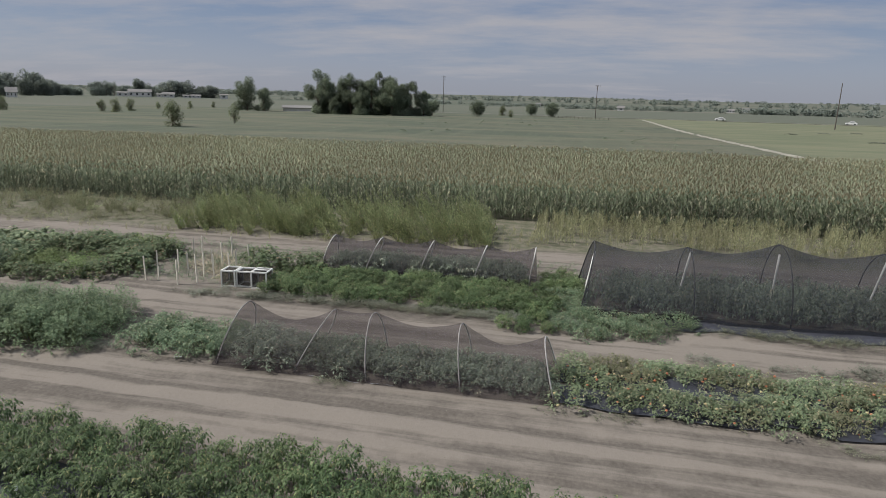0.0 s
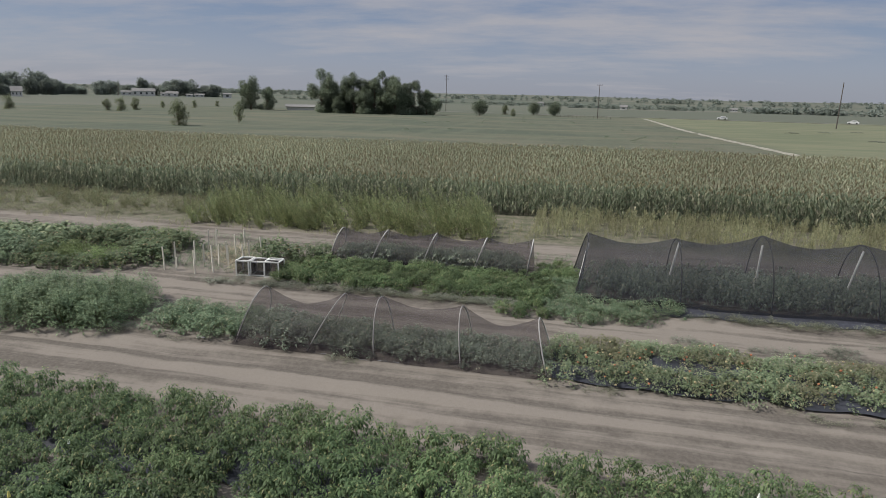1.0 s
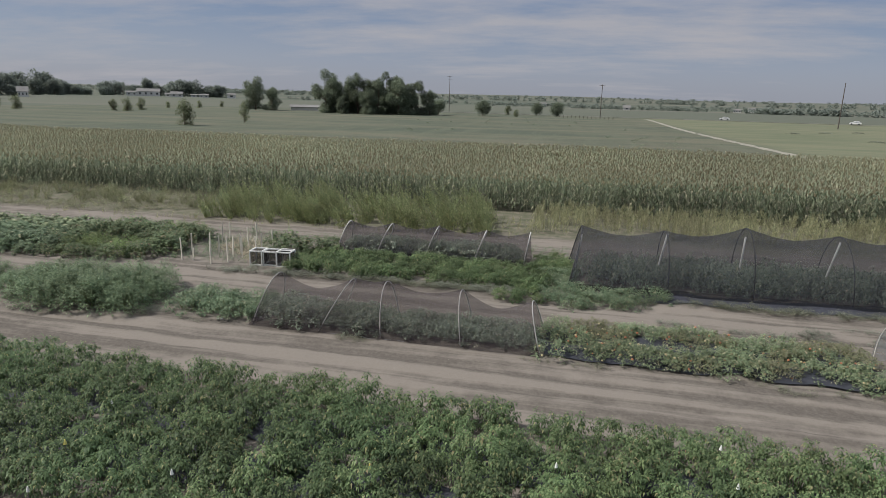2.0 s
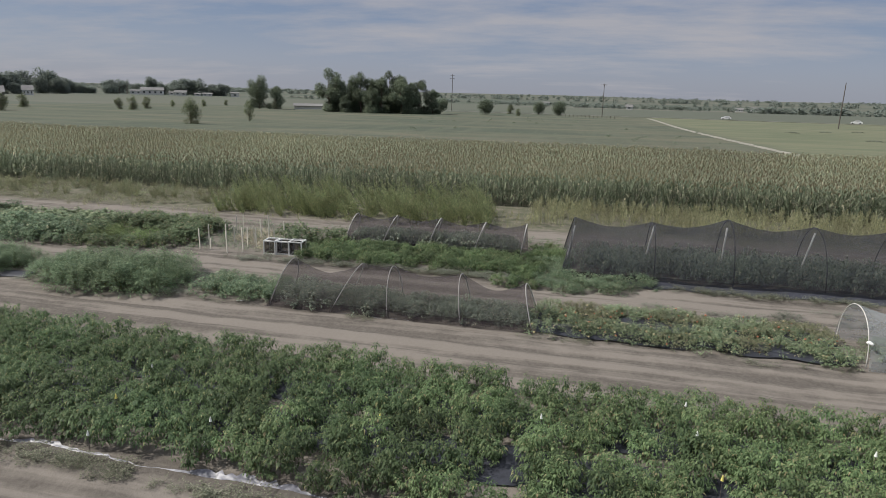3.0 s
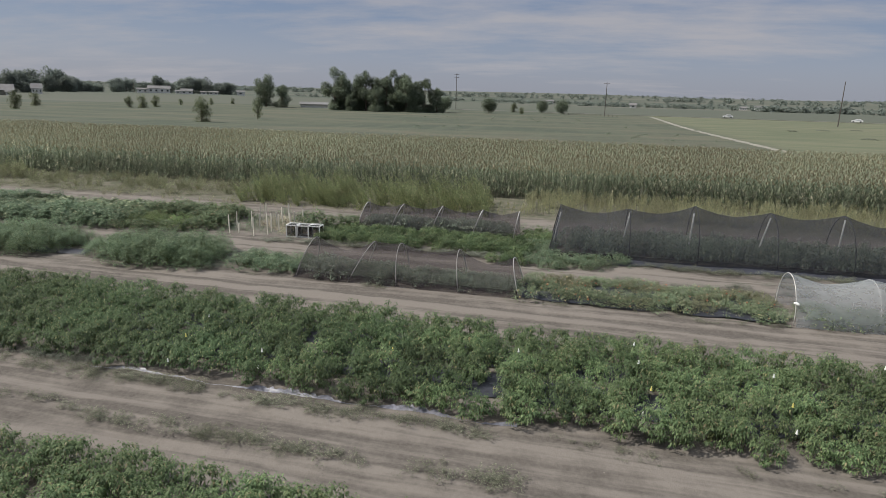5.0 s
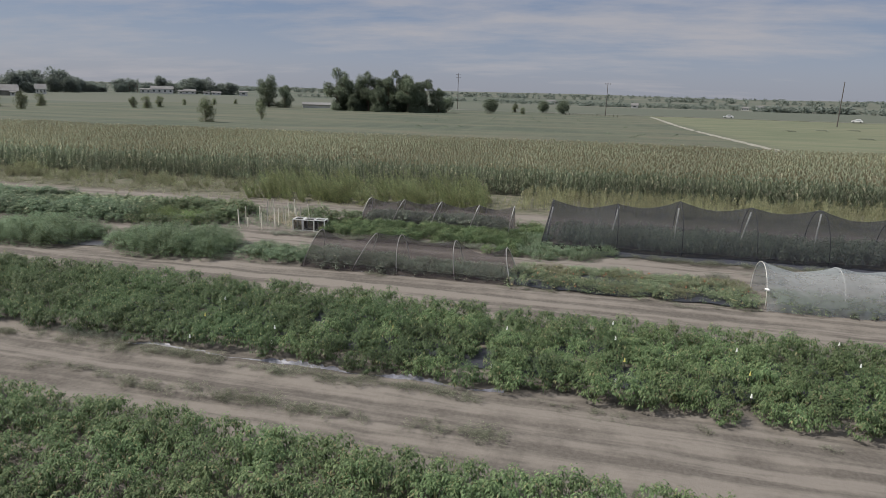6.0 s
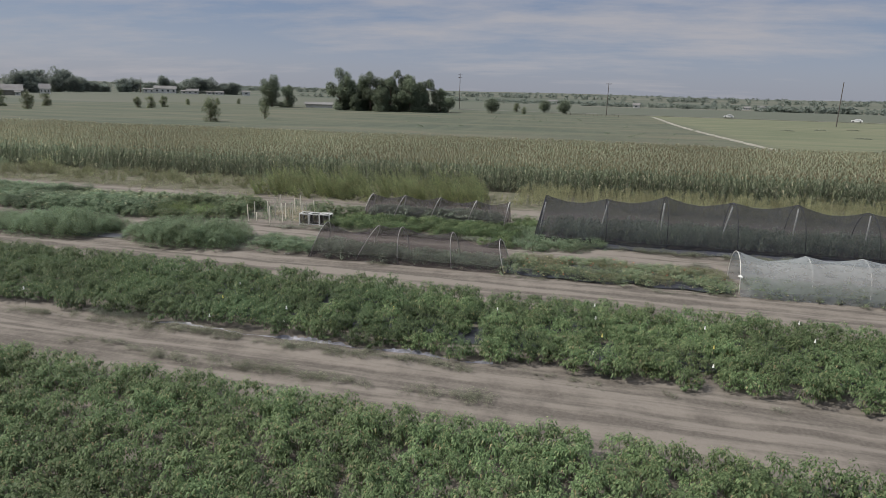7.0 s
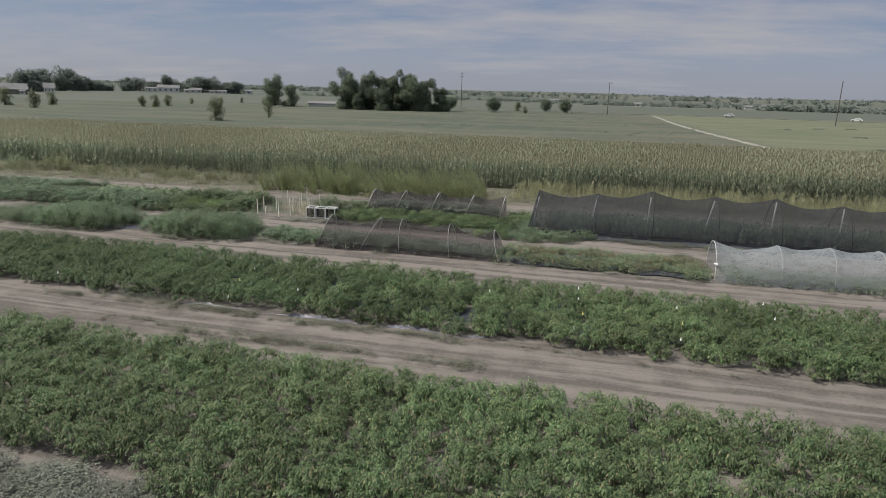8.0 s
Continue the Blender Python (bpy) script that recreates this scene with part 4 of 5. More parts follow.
def field(x0, x1, y0, y1, density, size=(0.75, 1.2), keep=None, twist=0.9):
    n = int((x1 - x0) * (y1 - y0) * density)
    xs, ys = RNG.uniform(x0, x1, n), RNG.uniform(y0, y1, n)
    if keep is not None:
        good = keep(xs, ys)
        xs, ys = xs[good], ys[good]
    zs = ground_height(xs, ys)
    return list(zip(xs, ys, zs - 0.02, RNG.uniform(-twist, twist, len(xs)), RNG.uniform(*size, len(xs))))


def plume(height, stems, per, lean):
    """A feathery weed: a tuft of plumes, each widest low down and drawn out to a soft tip."""
    pieces = []
    for k in range(stems):
        a, tall = RNG.uniform(0, 6.28), height * RNG.uniform(0.62, 1.05)
        root = np.array([0.16 * math.cos(a), 0.16 * math.sin(a), 0.0])
        tip = root + [0.22 * math.cos(a) + lean * tall, 0.30 * math.sin(a), tall]
        t = RNG.uniform(0.0, 1.0, per) ** 0.85
        c = RNG.uniform(0, 6.28, per)
        wide = 0.25 * np.sin(np.pi * np.clip(t * 0.8 + 0.17, 0, 1)) * RNG.uniform(0.15, 1.0, per)
        bow = root + (tip - root) * np.stack([t ** 1.4, t ** 1.2, t], 1)
        base = bow + np.stack([np.cos(c) * wide, np.sin(c) * wide, 0.1 * RNG.normal(size=per)], 1)
        base[:, 2] = np.maximum(base[:, 2], 0.03)
        way = np.stack([np.cos(c) * 0.45 + 1.3 * lean, np.sin(c) * 0.45, RNG.uniform(0.5, 1.3, per)], 1)
        size = RNG.uniform(0.6, 1.2, per) * (1.2 - 0.55 * t)
        pieces.append(leaves(base, way, 0.165 * size, 0.075 * size, 0.12, 0.2, True))
        knots = np.stack([root, root + (tip - root) * (0.35, 0.4, 0.5), tip])
        pieces.append(sticks(knots[:-1], knots[1:], 0.009, 0.005))
    return merge(pieces)


PLUMES = [plume(RNG.uniform(1.8, 2.25), 4, 84, RNG.uniform(-0.55, -0.22)) for _ in range(10)]
LOWPLUMES = [plume(0.95, 6, 30, RNG.uniform(-0.2, 0.1)) for _ in range(6)]
MOUNDS = [bush(0.85, 1.05, 48, 10, 0.13, 0.035, 0.1, 0.12, 0.1, True, (0.0, 0.9))[0] for _ in range(4)]
LOWFANS = [bush(0.42, 0.45, 15, 7, 0.13, 0.030, 0.1, 0.12, 0.1, True, (0.1, 1.3))[0] for _ in range(6)]
SHORT = [weed(0.75, 38, 0.16, 0.036, 0.26, RNG.uniform(-0.1, 0.2)) for _ in range(6)]
MIDDLE = [weed(1.15, 50, 0.17, 0.040, 0.26, RNG.uniform(-0.1, 0.2)) for _ in range(6)]


def spot(x, y, size):
    return x, y, gz(x, y) - 0.03, RNG.uniform(0, 6.28), size


patch("tall_weeds", PLUMES, field(-19.3, -3.0, 28.7, 34.2, 2.7, (0.55, 1.05), twist=0.4), M_WEED, "tall feathery yellow-green weeds leaning beside the corn", "weeds")
patch("dry_weeds", MIDDLE, field(-1.0, 26, 30.4, 36.6, 8.0, (0.42, 0.98), lambda x, y: value_noise(x * 0.7, y * 0.7, 42) > 0.22), M_DRY, "straw-yellow waist-high weeds along the corn", "weeds")
patch("olive_weeds", LOWFANS, field(-50, -18.6, 29.2, 36.6, 3.4, (0.4, 1.2), lambda x, y: value_noise(x * 0.35, y * 0.5, 43) > 0.25), M_OLIVE, "low olive and brown weeds on the field margin", "weeds")
patch("straw_weeds", LOWPLUMES, field(-48, -19, 31.5, 36.6, 0.9, (0.5, 0.95), lambda x, y: value_noise(x * 0.25, y * 0.6, 49) > 0.45), M_OLIVE, "dull straw and olive weeds on the field margin", "weeds")
patch("bushy_weeds", MOUNDS, [spot(-46.2, 33.8, 1.1), spot(-47.6, 34.1, 1.3), spot(-29.9, 35.0, 0.8), spot(-23.9, 36.0, 1.0), spot(-20.6, 33.4, 0.9), spot(-21.4, 35.2, 0.9), spot(-31.5, 33.4, 0.55), spot(-36.8, 35.2, 0.8), spot(-33.6, 34.4, 0.7), spot(-26.8, 34.6, 0.7)], M_BEAN, "dark green bushy weeds on the field margin", "weeds")
patch("yellow_weeds", MOUNDS, [spot(-42.3, 34.0, 1.5), spot(-41.0, 33.6, 1.2), spot(-20.3, 31.2, 0.9), spot(-26.7, 31.9, 0.6), spot(-35.2, 31.9, 0.6), spot(-38.6, 33.2, 0.8)], M_WEED, "soft yellow-green bushy weeds on the field margin", "weeds")
patch("bed_weeds", LOWFANS, field(-15.6, -11.4, 20.0, 24.6, 9.0, (0.3, 0.75)) + field(-34, 1.5, 24.8, 26.4, 2.5, (0.4, 0.9)), M_BEAN, "low green weeds over a cleared bed", "weeds")
patch("gap_weeds", SHORT, field(-3.2, -0.5, 29.8, 33.0, 5, (0.3, 0.7)) + field(-30, -1, 27.9, 28.8, 4.0, (0.25, 0.55)), M_DRY, "thin dry weeds on bare soil", "weeds")

CREEP = [bush(0.15, 0.11, 9, 6, 0.040, 0.022, 0.1, 0.06, 0.15, True, (-0.1, 0.7))[0] for _ in range(5)]


def clumps(x0, x1, y0, y1, count, each, size, seed=0):
    """Creeping weeds that grow in loose clumps, drawn out along the wheel lines."""
    out = []
    for _ in range(count):
        cx, cy = RNG.uniform(x0, x1), RNG.uniform(y0, y1)
        for _ in range(int(RNG.integers(each // 2, each + 1))):
            x = cx + RNG.normal(0, 0.30)
            y = cy + RNG.normal(0, 0.10) - slant(cy) * x
            out.append((x, y, gz(x, y) - 0.012, RNG.uniform(0, 6.28), RNG.uniform(*size)))
    return out


spots = clumps(-15, 0.5, 3.4, 3.8, 40, 12, (0.5, 1.35)) + clumps(0.5, 9, 3.4, 3.8, 8, 6, (0.4, 0.9)) + clumps(-11, 1.2, 1.6, 2.0, 24, 13, (0.6, 1.3)) + clumps(-12, 8, 0.55, 0.9, 9, 6, (0.4, 0.9))
spots += clumps(-14, 9, 12.75, 13.1, 18, 6, (0.5, 1.1)) + clumps(-12, 4, 19.05, 19.3, 26, 9, (0.7, 1.5)) + clumps(5, 14, 19.15, 19.4, 22, 7, (0.8, 1.9))
patch("creeping_weeds", CREEP, spots, M_DUSTY, "small dull creeping weeds on the dry paths", "weeds")
spots = clumps(-10.5, -3.2, -6.4, -5.45, 34, 14, (0.9, 1.9)) + clumps(-13.5, 3.2, 18.95, 19.5, 46, 9, (0.9, 1.9)) + clumps(3.0, 12.0, 16.5, 17.9, 9, 12, (0.7, 1.5)) + clumps(-21, -12, 13.0, 13.4, 16, 7, (0.7, 1.4)) + clumps(-15, -9.5, 4.0, 4.2, 10, 9, (0.8, 1.5))
patch("tufted_weeds", LOWFANS, clumps(-10.5, -3.4, -6.2, -5.5, 26, 8, (0.22, 0.5)) + clumps(-13.5, 2.5, 18.95, 19.4, 40, 5, (0.25, 0.5)) + clumps(5, 14, 19.1, 19.35, 12, 5, (0.3, 0.7)), M_SAGE, "grey-green tufted weeds along the bed edges", "weeds")
patch("grey_weeds", CREEP, spots, M_SAGE, "low grey-green weeds along the bed edges", "weeds")

# ---- corn ----


def corn(count, height, detail):
    """A maize plant: stalk and arching leaves; the tassel is made apart."""
    pieces = []
    if detail:
        pieces.append(sticks(np.array([[0, 0, 0.0]]), np.array([[0.02, 0, height]]), 0.014, 0.007))
    t = np.linspace(0.1 if detail else 0.5, 0.95, count)
    a = np.arange(count) * np.pi + RNG.uniform(-0.7, 0.7, count) + RNG.uniform(0, 6.28)
    base = np.stack([0.01 * np.cos(a), 0.01 * np.sin(a), t * height], 1)
    way = np.stack([np.cos(a), np.sin(a), RNG.uniform(0.5, 1.2, count)], 1)
    pieces.append(leaves(base, way, RNG.uniform(0.48, 0.75, count), 0.092 if detail else 0.085, 0.72, 0.2, True))
    return merge(pieces)


def tassel(height, arms):
    a = RNG.uniform(0, 6.28, arms)
    low = np.zeros((arms, 3)) + [0, 0, height * 0.94]
    high = low + np.stack([0.12 * np.cos(a), 0.12 * np.sin(a), RNG.uniform(0.14, 0.30, arms)], 1)
    high[0, :2] *= 0.1
    return leaves(low, high - low, np.linalg.norm(high - low, axis=1), 0.055, 0.0, 0.2, True)


def corn_block(y0, y1, x_of, row_gap, gap, seed):
    out = []
    for y in np.arange(y0, y1, row_gap):
        reach0, reach1 = x_of(y)
        xs = np.arange(reach0, reach1, gap)
        xs = xs + RNG.normal(0, 0.05, len(xs))
        ys = y + RNG.normal(0, 0.06, len(xs))
        zs = ground_height(xs, ys)
        out += list(zip(xs, ys, zs, RNG.uniform(0, 6.28, len(xs)), RNG.uniform(0.9, 1.08, len(xs)) * (0.94 + 0.12 * value_noise(xs / 9, ys / 9, seed))))
    return out


def corn_reach(y):
    return -1.02 * y - 22, 0.46 * y + 12


FRONT = [corn(14, 2.1, True) for _ in range(8)]
REAR = [corn(5, 2.1, False) for _ in range(8)]
near_rows = corn_block(37.0, 39.6, corn_reach, 0.8, 0.20, 51)
far_rows = corn_block(39.6, 69.5, corn_reach, 0.78, 0.24, 51)
patch("corn_front", FRONT, near_rows, M_CORN, "outer rows of tall drying corn with green leaves", "corn")
patch("corn_field", REAR, far_rows, M_CORN_TOP, "wide field of tall ripening corn", "corn")
patch("corn_tassels", [tassel(2.1, 5) for _ in range(6)], near_rows, M_TASSEL, "tan tassels over the outer corn rows", "corn")
patch("corn_tassel_field", [tassel(2.1, 4) for _ in range(6)], far_rows, M_TASSEL, "tan and rusty tassels over the corn field", "corn")

# ---- trees ----


def tree_meshes(height, width, clumps, leaf, mat, bare=0.05, lobes=14, lobe_size=(0.17, 0.27)):
    """A tapered trunk with limbs, and a crown of many small clumps in uneven lobes."""
    d = unit(RNG.normal(size=(lobes, 3))) * RNG.uniform(0.3, 1.0, (lobes, 1)) ** 0.5
    size = RNG.uniform(*lobe_size, lobes) * min(width, height)
    centre = height * (bare + (1 - bare) * 0.5)
    reach = np.array([width / 2, width / 2, height * (1 - bare) / 2]) - size[:, None] * 0.85
    lobe = d * np.maximum(reach, 0.1) + [0, 0, centre]
    if bare < 0.08:
        low = np.arange(lobes) % 5 == 0
        lobe[low, 2] = size[low] * 0.8
        high = np.clip((lobe[:, 2:3] - centre) / (height * 0.5), 0, 1)
        lobe[:, :2] *= 1 - 0.12 * high
        size = size * (1 - 0.12 * high[:, 0])
    lobe[1] = (0.1 * width, 0.0, height - size[1])
    share = size ** 2 / np.sum(size ** 2)
    own = RNG.choice(lobes, clumps, p=share)
    d = unit(RNG.normal(size=(clumps, 3)))
    r = RNG.uniform(0.45, 1.12, clumps)[:, None]
    base = lobe[own] + d * r * size[own][:, None]
    base[:, 2] = np.maximum(base[:, 2], height * bare * RNG.uniform(0.5, 1.0, clumps) + 0.1)
    way = 0.35 * d + np.array([0, 0, -0.2]) + 0.6 * RNG.normal(size=(clumps, 3))
    crown = leaves(base, way, leaf * RNG.uniform(0.6, 1.3, clumps), leaf * 0.75 * RNG.uniform(0.6, 1.3, clumps), 0.15, 0.5, True)
    trunk = [sticks(np.array([[0, 0, -0.3]]), np.array([[0.02 * height, 0, height * 0.5]]), 0.024 * height, 0.014 * height, 7)]
    fork = np.tile([0.012 * height, 0, height * 0.3], (lobes, 1)) * RNG.uniform(0.5, 1.2, (lobes, 1))
    trunk.append(sticks(fork, lobe, 0.009 * height, 0.003 * height, 5))
    return mesh_data("crown", *crown, mat), mesh_data("trunk", *merge(trunk), M_BARK)


def tree(x, y, meshes, size=1.0, turn=0.0, label="leafy green broadleaf tree on the plain", name="tree", group=""):
    ob = empty(name, pose(x, y, gz(x, y) - (0.7 * size if name != "tree" else 0.05), 0, 0, turn), label, "tree", group)
    ob.scale = (size, size, size)
    child("trunk", meshes[1], ob)
    child("crown", meshes[0], ob)
    return ob


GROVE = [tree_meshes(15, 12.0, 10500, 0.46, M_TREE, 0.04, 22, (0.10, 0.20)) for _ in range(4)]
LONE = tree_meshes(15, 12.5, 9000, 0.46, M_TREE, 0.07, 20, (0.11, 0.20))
BROAD = [tree_meshes(12, 16, 3200, 0.95, M_HAZED, 0.04, 16, (0.2, 0.30)) for _ in range(3)]
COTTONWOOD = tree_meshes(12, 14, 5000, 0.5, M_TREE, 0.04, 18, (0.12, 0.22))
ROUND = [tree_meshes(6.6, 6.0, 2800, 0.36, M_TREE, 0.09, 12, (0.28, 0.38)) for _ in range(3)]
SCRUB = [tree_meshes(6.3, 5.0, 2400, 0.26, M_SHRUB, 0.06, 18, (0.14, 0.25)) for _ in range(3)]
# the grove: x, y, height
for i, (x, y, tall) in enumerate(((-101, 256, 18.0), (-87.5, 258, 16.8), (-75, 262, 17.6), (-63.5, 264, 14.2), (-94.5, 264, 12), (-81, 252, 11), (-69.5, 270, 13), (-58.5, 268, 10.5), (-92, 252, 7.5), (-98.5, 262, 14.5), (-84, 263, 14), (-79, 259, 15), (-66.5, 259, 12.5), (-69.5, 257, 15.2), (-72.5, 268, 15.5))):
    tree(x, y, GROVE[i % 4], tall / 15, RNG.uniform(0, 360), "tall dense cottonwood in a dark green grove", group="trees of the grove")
tree(-56, 274, ROUND[0], 1.1, 20, "rounded dark green tree at the end of a grove")
tree(-139.7, 269, LONE, 1.0, 10, "large leafy cottonwood standing alone in the pasture")
tree(-135, 276, COTTONWOOD, 0.88, 80, "leafy cottonwood beside a larger tree")
tree(-81.7, 123.6, SCRUB[0], 1.03, 30, "sparse grey-green tree in the open pasture", "pasture_tree")
tree(-79.0, 144.9, tree_meshes(5.9, 2.9, 380, 0.36, M_SHRUB, 0.14, 9, (0.2, 0.3)), 1.0, 70, "thin young tree in the open pasture", "pasture_tree")
for x, y, k, s in ((-162, 204, 0, 0.78), (-155.4, 202.7, 1, 0.92), (-162, 220, 2, 0.86), (-190, 190.6, 1, 0.95), (-166, 158, 0, 1.0), (-191.8, 172.4, 2, 1.15), (-174.5, 280, 2, 0.66), (-180, 263, 0, 0.56), (-184.6, 318, 1, 0.6)):
    tree(x, y, SCRUB[k], s, RNG.uniform(0, 360), "small bushy grey-green tree in the pasture", "pasture_tree", "small trees in the pasture")
for x, y, k, s in ((-36.8, 277, 0, 1.25), (-15.6, 317, 1, 1.15), (-5.5, 306, 2, 1.2)):
    tree(x, y, ROUND[k], s, RNG.uniform(0, 360), "compact rounded dark green tree by the road", "round_tree", "round trees by the road")
for x, y, k, s in ((-28.9, 312, 0, 0.88), (-22.8, 284, 1, 0.62)):
    tree(x, y, SCRUB[k], s, RNG.uniform(0, 360), "low grey-green scrub by the road", "scrub")
# farmsteads on the skyline: x, y, height, width
FARM_TREES = ((-451, 437, 16.3, 15), (-472, 471, 16.8, 16), (-566, 577, 20, 25), (-551, 590, 23, 24), (-443, 444, 8.1, 13), (-470, 501, 13, 13), (-460, 509, 13.6, 13), (-499, 556, 14, 16),
              (-493, 561, 10.3, 13), (-488, 565, 9.3, 15), (-494, 586, 7.5, 15), (-491, 615, 13.5, 16), (-496, 636, 14.5, 17), (-504, 680, 12, 19), (-470, 655, 17.5, 14), (-474, 677, 13.5, 16),
              (-464, 684, 12, 18), (-432, 657, 16.5, 24), (-418, 666, 17, 20), (-415, 691, 12.5, 13), (-398, 678, 12.5, 19), (-436, 771, 9, 14))
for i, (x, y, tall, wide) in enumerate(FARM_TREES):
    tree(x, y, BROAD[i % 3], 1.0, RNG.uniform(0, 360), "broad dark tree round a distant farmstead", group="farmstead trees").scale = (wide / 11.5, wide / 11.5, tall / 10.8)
tree(-454, 593, tree_meshes(15, 12, 900, 0.5, M_HAZED, 0.12, 14, (0.1, 0.18)), 1.0, 40, "thin half-bare grey tree beside farm buildings")


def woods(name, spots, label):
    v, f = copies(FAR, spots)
    return tagged(new(name, mesh_data(name, v, f, M_HAZED)), label, "woods", kind="stuff")


def far_crown(height, width, count):
    d = unit(RNG.normal(size=(count, 3)))
    base = d * np.array([width / 2, width / 2, height * 0.45]) * RNG.uniform(0.55, 0.95, (count, 1)) + [0, 0, height * 0.5]
    return leaves(base, 0.3 * d + 0.7 * RNG.normal(size=(count, 3)), width * 0.26, width * 0.22, 0.1, 0.4, True)


FAR = [far_crown(9, 12, 46) for _ in range(6)]


def line_of(ax, ay, bx, by, count, wide, size=(0.6, 1.2)):
    t = RNG.uniform(0, 1, count * 4)
    t = t[value_noise(t * 17 + ax * 0.013, t * 0, 81) > 0.5][:count]
    count = len(t)
    xs = ax + (bx - ax) * t + RNG.normal(0, wide, count)
    ys = ay + (by - ay) * t + RNG.normal(0, wide, count)
    return list(zip(xs, ys, ground_height(xs, ys) - 0.4, RNG.uniform(0, 6.28, count), RNG.uniform(*size, count)))


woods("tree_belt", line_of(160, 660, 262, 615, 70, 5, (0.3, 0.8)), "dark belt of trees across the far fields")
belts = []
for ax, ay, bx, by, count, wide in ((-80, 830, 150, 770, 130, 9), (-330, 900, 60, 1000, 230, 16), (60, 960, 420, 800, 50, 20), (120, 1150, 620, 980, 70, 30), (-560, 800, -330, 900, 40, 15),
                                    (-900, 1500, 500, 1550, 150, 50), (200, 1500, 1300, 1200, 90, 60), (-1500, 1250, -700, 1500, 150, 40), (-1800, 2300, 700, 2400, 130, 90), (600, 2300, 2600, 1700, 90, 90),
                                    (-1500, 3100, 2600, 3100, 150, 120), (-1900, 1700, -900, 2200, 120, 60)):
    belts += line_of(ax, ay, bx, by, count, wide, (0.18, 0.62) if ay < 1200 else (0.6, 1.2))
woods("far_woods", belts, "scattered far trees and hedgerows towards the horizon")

# ---- buildings ----


def house(x, y, long, wide, wall, roof, turn, label, windows=3, mat=None):
    top = empty("house", pose(x, y, gz(x, y) - 0.1, 0, 0, turn), label, "house")
    bm = bmesh.new()
    lx, ly = long / 2, wide / 2
    b = [bm.verts.new(p) for p in ((-lx, -ly, 0), (lx, -ly, 0), (lx, ly, 0), (-lx, ly, 0))]
    t = [bm.verts.new(p) for p in ((-lx, -ly, wall), (lx, -ly, wall), (lx, ly, wall), (-lx, ly, wall))]
    r = [bm.verts.new((-lx, 0, wall + roof)), bm.verts.new((lx, 0, wall + roof))]
    for face in ((b[0], b[1], t[1], t[0]), (b[1], b[2], t[2], r[1], t[1]), (b[2], b[3], t[3], t[2]), (b[3], b[0], t[0], r[0], t[3])):
        bm.faces.new(face)
    part("wall", bm, mat or M_HOUSE, top)
    for s in (-1, 1):
        bm = bmesh.new()
        e, over = 0.25, 0.5
        slope = roof / ly
        pts = [(-lx - over, s * (ly + over), wall - over * slope), (lx + over, s * (ly + over), wall - over * slope), (lx + over, 0, wall + roof), (-lx - over, 0, wall + roof)]
        lowv = [bm.verts.new((a, c, d + 0.02)) for a, c, d in pts]
        high = [bm.verts.new((a, c, d + e)) for a, c, d in pts]
        bm.faces.new(lowv)
        bm.faces.new(high)
        for k in range(4):
            bm.faces.new((lowv[k], lowv[(k + 1) % 4], high[(k + 1) % 4], high[k]))
        part("roof", bm, M_ROOF, top)
    for k in range(windows):
        for s in (-1,):
            bm = bmesh.new()
            px = -lx + long * (k + 0.5) / windows
            bar(bm, (px, s * (ly + 0.04), wall * 0.35), (px, s * (ly + 0.04), wall * 0.75), long / windows * 0.35, 0.08)
            part("window", bm, M_GLASS, top)
    return top


house(-409, 421, 7, 10, 4.0, 3.4, 44, "white gabled farmhouse among tall trees", 3)
house(-371, 350, 17, 12, 3.4, 3.6, 47, "long low farm building with a dull grey roof", 0, M_ROAD)
house(-362, 349, 3, 2.5, 2.4, 0.6, 40, "small white shed beside a long farm building", 1)
house(-435, 581, 10, 5, 3.6, 1.0, 36, "white trailer home on the skyline", 2)
house(-423, 591, 21, 10, 4.6, 2.6, 35, "pale grey farmhouse with a shallow roof on the skyline", 4)
house(-402, 592, 5, 4, 2.6, 0.8, 35, "small white farm shed on the skyline", 1)
house(-390, 589, 11, 7, 3.0, 2.0, 33, "low farm shed with a pale roof among trees", 2)
house(-376, 597, 6, 4, 2.2, 0.6, 32, "low white shed among dark trees", 1)
house(-368, 602, 9, 5, 2.4, 0.9, 32, "white cottage among dark trees", 2)
house(-345, 616, 8, 6, 3.8, 1.0, 30, "pale boxy shed at the end of a farmstead", 1)
house(-125, 290, 13, 6, 1.6, 0.9, 24, "long low white greenhouse beside the grove", 0)
house(-69.5, 262.5, 1.4, 2, 2.6, 0.8, 15, "small white shed half hidden in the grove", 1)
house(-40, 900, 16, 8, 3.6, 1.8, 5, "white farm building far across the fields", 3)
house(190, 800, 8, 6, 2.6, 1.4, -10, "white farm building among far trees", 3)
house(205, 795, 8, 7, 3.2, 2.0, -10, "small white farmhouse among far trees", 2)
house(60, 720, 7, 6, 3.0, 2.0, -5, "pale farm shed among far trees", 1)

# ---- poles, vehicles, dry clumps ----


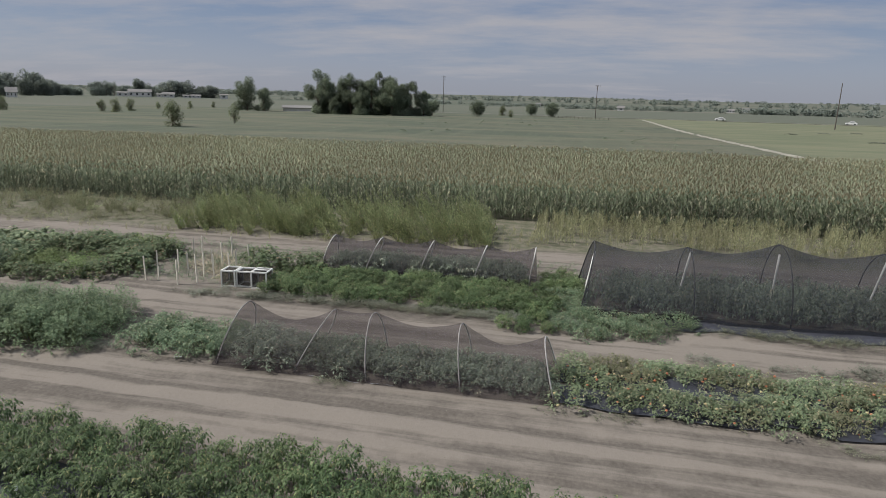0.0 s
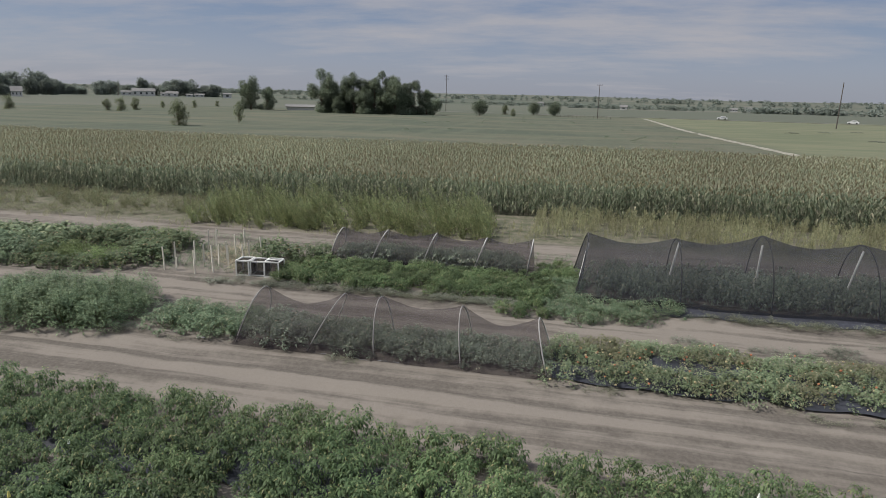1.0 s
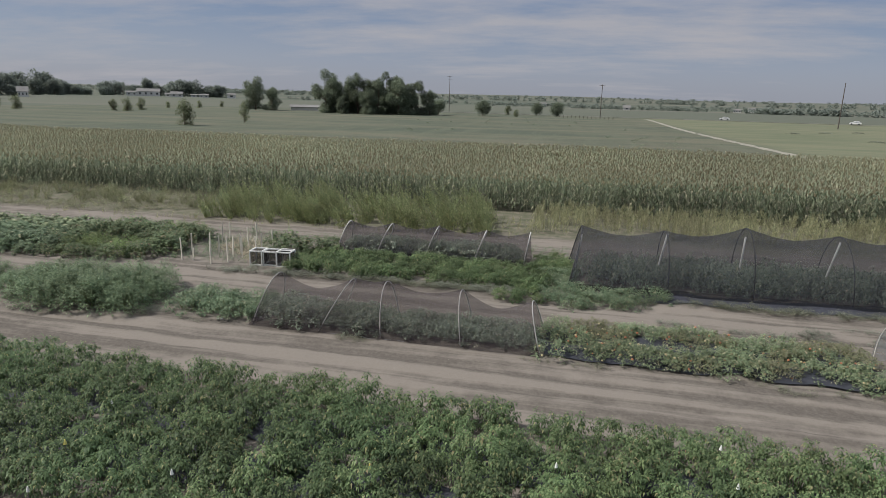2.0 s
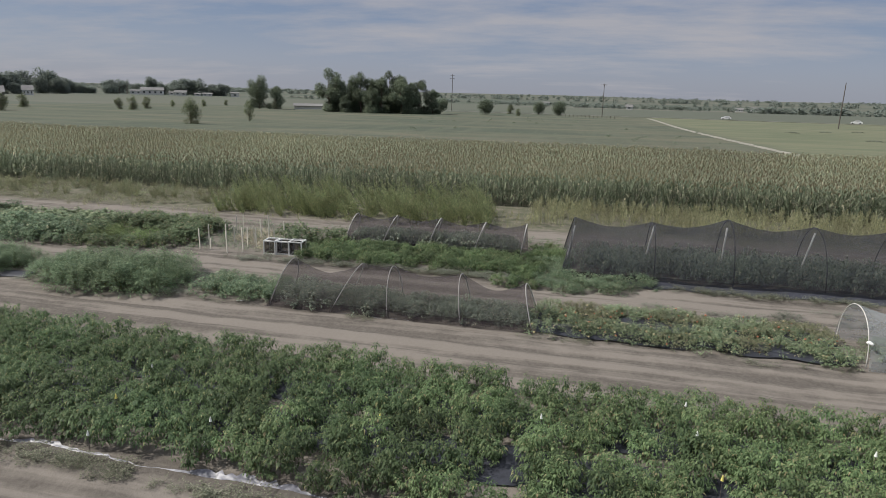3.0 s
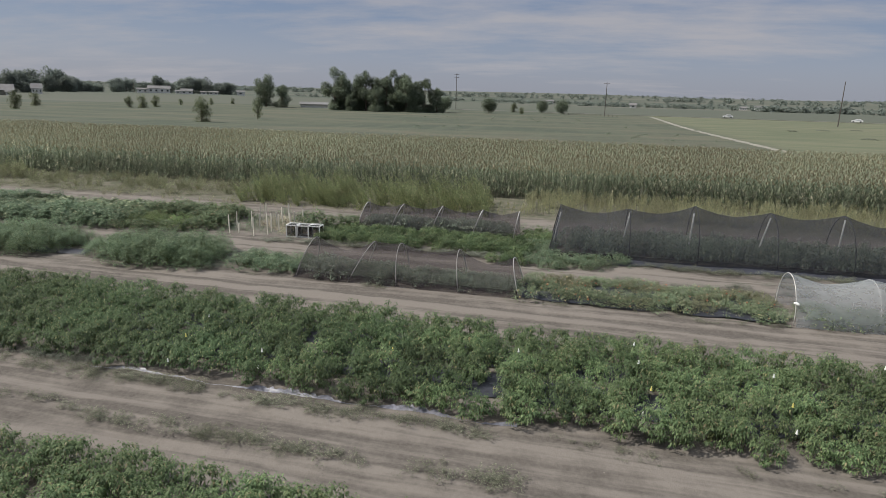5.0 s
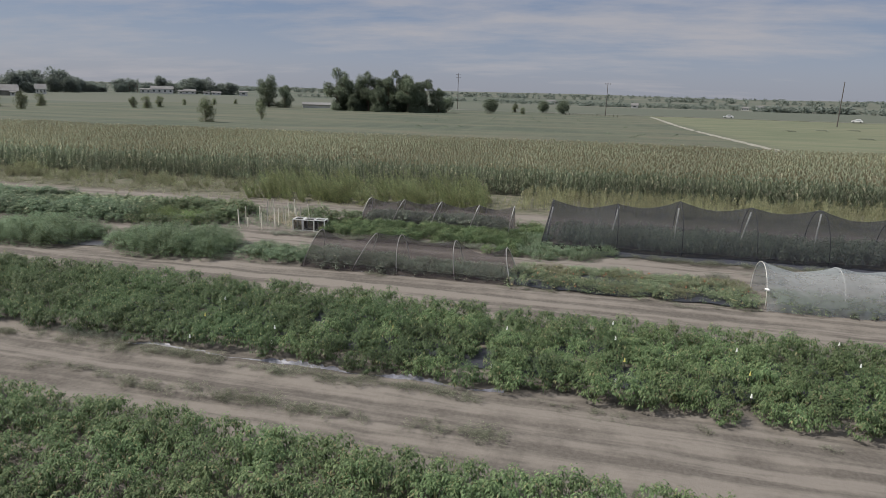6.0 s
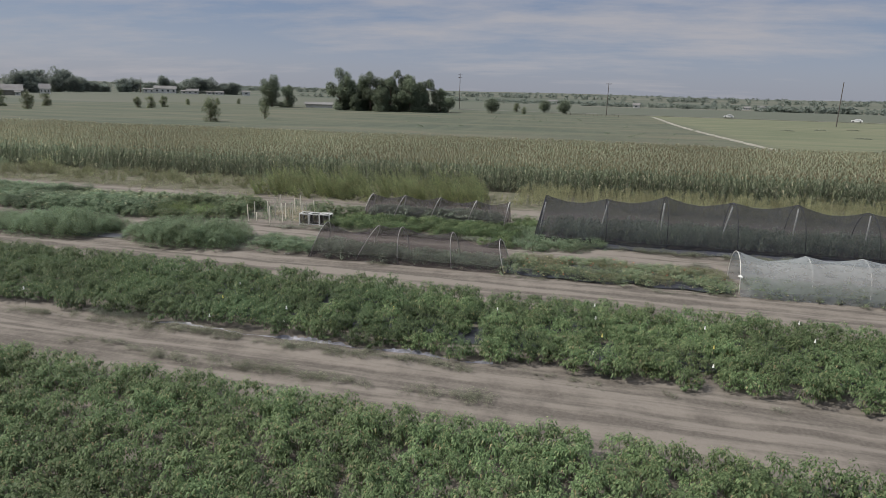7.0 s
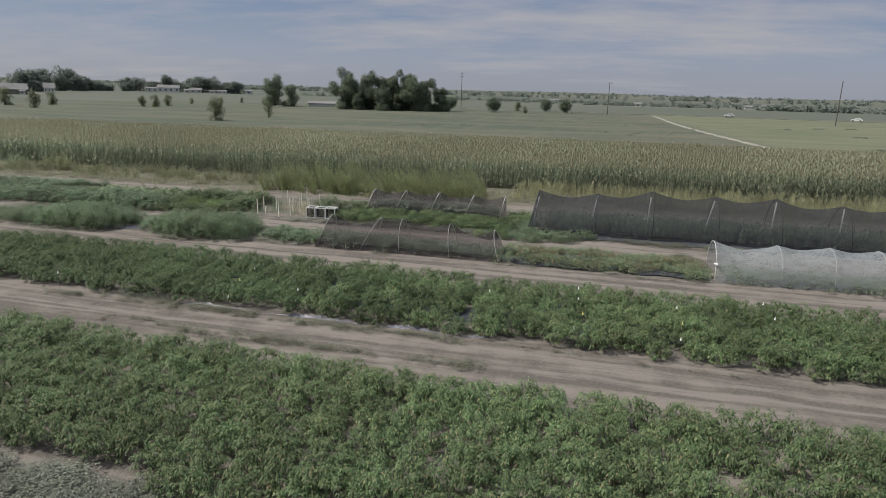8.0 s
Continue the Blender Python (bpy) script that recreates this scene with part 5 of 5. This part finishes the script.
def utility_pole(x, y, tall, lean, arms):
    top = empty("utility_pole", pose(x, y, gz(x, y) - 0.3, 0, lean), "tall weathered wooden utility pole standing in the fields", "utility pole", "utility poles on the plain")
    v, f = sticks(np.array([[0, 0, 0.0]]), np.array([[0, 0, tall]]), 0.19, 0.13, 8)
    child("shaft", mesh_data("shaft", v, f, M_POLE, True), top)
    for z in arms:
        bm = bmesh.new()
        bar(bm, (-1.3, 0.22, z), (1.3, 0.22, z), 0.14)
        part("crossarm", bm, M_POLE, top)
        for px in (-1.15, -0.45, 0.45, 1.15):
            bm = bmesh.new()
            bmesh.ops.create_cone(bm, cap_ends=True, segments=8, radius1=0.09, radius2=0.05, depth=0.26, matrix=Matrix.Translation((px, 0.22, z + 0.2)))
            part("insulator", bm, M_POLE, top)


utility_pole(-66.2, 354, 20, 0, (19.2, 17.6))
utility_pole(14.5, 308.5, 15.5, 0, (14.9,))
utility_pole(92, 241.8, 15.8, 0.4, ())


def fence_post(x, y, tall):
    top = empty("fence_post", pose(x, y, gz(x, y)), "short weathered wooden fence post beside the far road", "fence post", "fence posts by the far road")
    v, f = sticks(np.array([[0, 0, -0.3]]), np.array([[0.03, 0, tall]]), 0.11, 0.09, 6)
    child("shaft", mesh_data("shaft", v, f, M_POLE, True), top)


for k in range(14):
    fence_post(-4.0 + 1.75 * k, 296.0 - 1.1 * k, 0.95 + 0.12 * math.sin(k * 2.7))


def car(x, y, turn, label="white car on the far country road"):
    top = empty("car", pose(x, y, gz(x, y) + 0.32, 0, 0, turn), label, "car")
    bm = bmesh.new()
    outline = [(-2.2, 0.35), (-2.2, 0.95), (-1.7, 1.05), (-1.2, 1.55), (0.5, 1.55), (1.1, 1.05), (2.1, 0.9), (2.25, 0.4)]
    left = [bm.verts.new((a, -0.85, b)) for a, b in outline]
    right = [bm.verts.new((a, 0.85, b)) for a, b in outline]
    bm.faces.new(left)
    bm.faces.new(right[::-1])
    for k in range(len(outline)):
        j = (k + 1) % len(outline)
        bm.faces.new((left[k], right[k], right[j], left[j]))
    bmesh.ops.recalc_face_normals(bm, faces=bm.faces)
    bmesh.ops.bevel(bm, geom=bm.edges[:], offset=0.07, segments=2)
    part("body", bm, M_CAR, top)
    for s in (-1, 1):
        bm = bmesh.new()
        bar(bm, (-1.05, s * 0.86, 1.28), (0.7, s * 0.86, 1.28), 0.36, 0.03)
        part("side_window", bm, M_GLASS, top)
        for wx in (-1.35, 1.4):
            bm = bmesh.new()
            bmesh.ops.create_cone(bm, cap_ends=True, segments=14, radius1=0.33, radius2=0.33, depth=0.22, matrix=Matrix.Translation((wx, s * 0.78, 0.33)) @ pose(0, 0, 0, 90))
            part("wheel", bm, M_RUBBER, top)


car(72.0, 320.0, 171)
car(121.5, 303.5, 160, "white car parked beside the far country road")

TUFT = [bush(0.45, 0.35, 14, 6, 0.22, 0.06, 0.2, 0.2, 0.15, True) for _ in range(4)]
patch("pasture_tufts", [x[0] for x in TUFT], field(8, 31, 84, 140, 0.022, (0.4, 1.3)) + field(-60, 34, 90, 260, 0.002, (0.6, 1.6)), M_TREE, "scattered dark tufts in the pasture grass", "grass tufts")

# clods and stones on the paths
lump = bmesh.new()
bmesh.ops.create_icosphere(lump, subdivisions=1, radius=0.02)
lump_v = np.array([vert.co[:] for vert in lump.verts])
lump_f = np.array([[vert.index for vert in face.verts] for face in lump.faces])
lump.free()
LUMPS = [(lump_v * RNG.uniform(0.6, 1.3, lump_v.shape) * (1.2, 1.0, 0.6), lump_f) for _ in range(5)]
spots = field(-14, 12, 0.6, 4.2, 11, (0.5, 1.6), lambda x, y: value_noise(x * 0.5, y * 1.4, 61) > 0.5) + field(-16, 12, 9.4, 13.2, 6, (0.6, 1.8), lambda x, y: value_noise(x * 0.5, y * 1.4, 62) > 0.6)
spots += field(-16, 14, 16.3, 19.2, 5, (0.6, 1.9), lambda x, y: value_noise(x * 0.5, y * 1.4, 63) > 0.6) + field(-9, -1, -6.8, -5.0, 14, (0.6, 1.6))
patch("soil_clods", LUMPS, spots, M_CLOD, "small dry clods of soil strewn on the paths", "clods")

CLUMP = [bush(1.6, 0.4, 40, 8, 0.30, 0.10, 0.3, 0.3, 0.15, True) for _ in range(3)]
for i, (x, y) in enumerate(((60, 185), (72, 196), (66, 150), (52, 104), (78, 160), (84, 205))):
    tagged(new("dry_shrub", mesh_data("dry_shrub", *CLUMP[i % 3][0], M_SAGE)), "low pale dry shrub in the green meadow", "shrub", "dry shrubs in the meadow").matrix_basis = pose(x, y, gz(x, y))
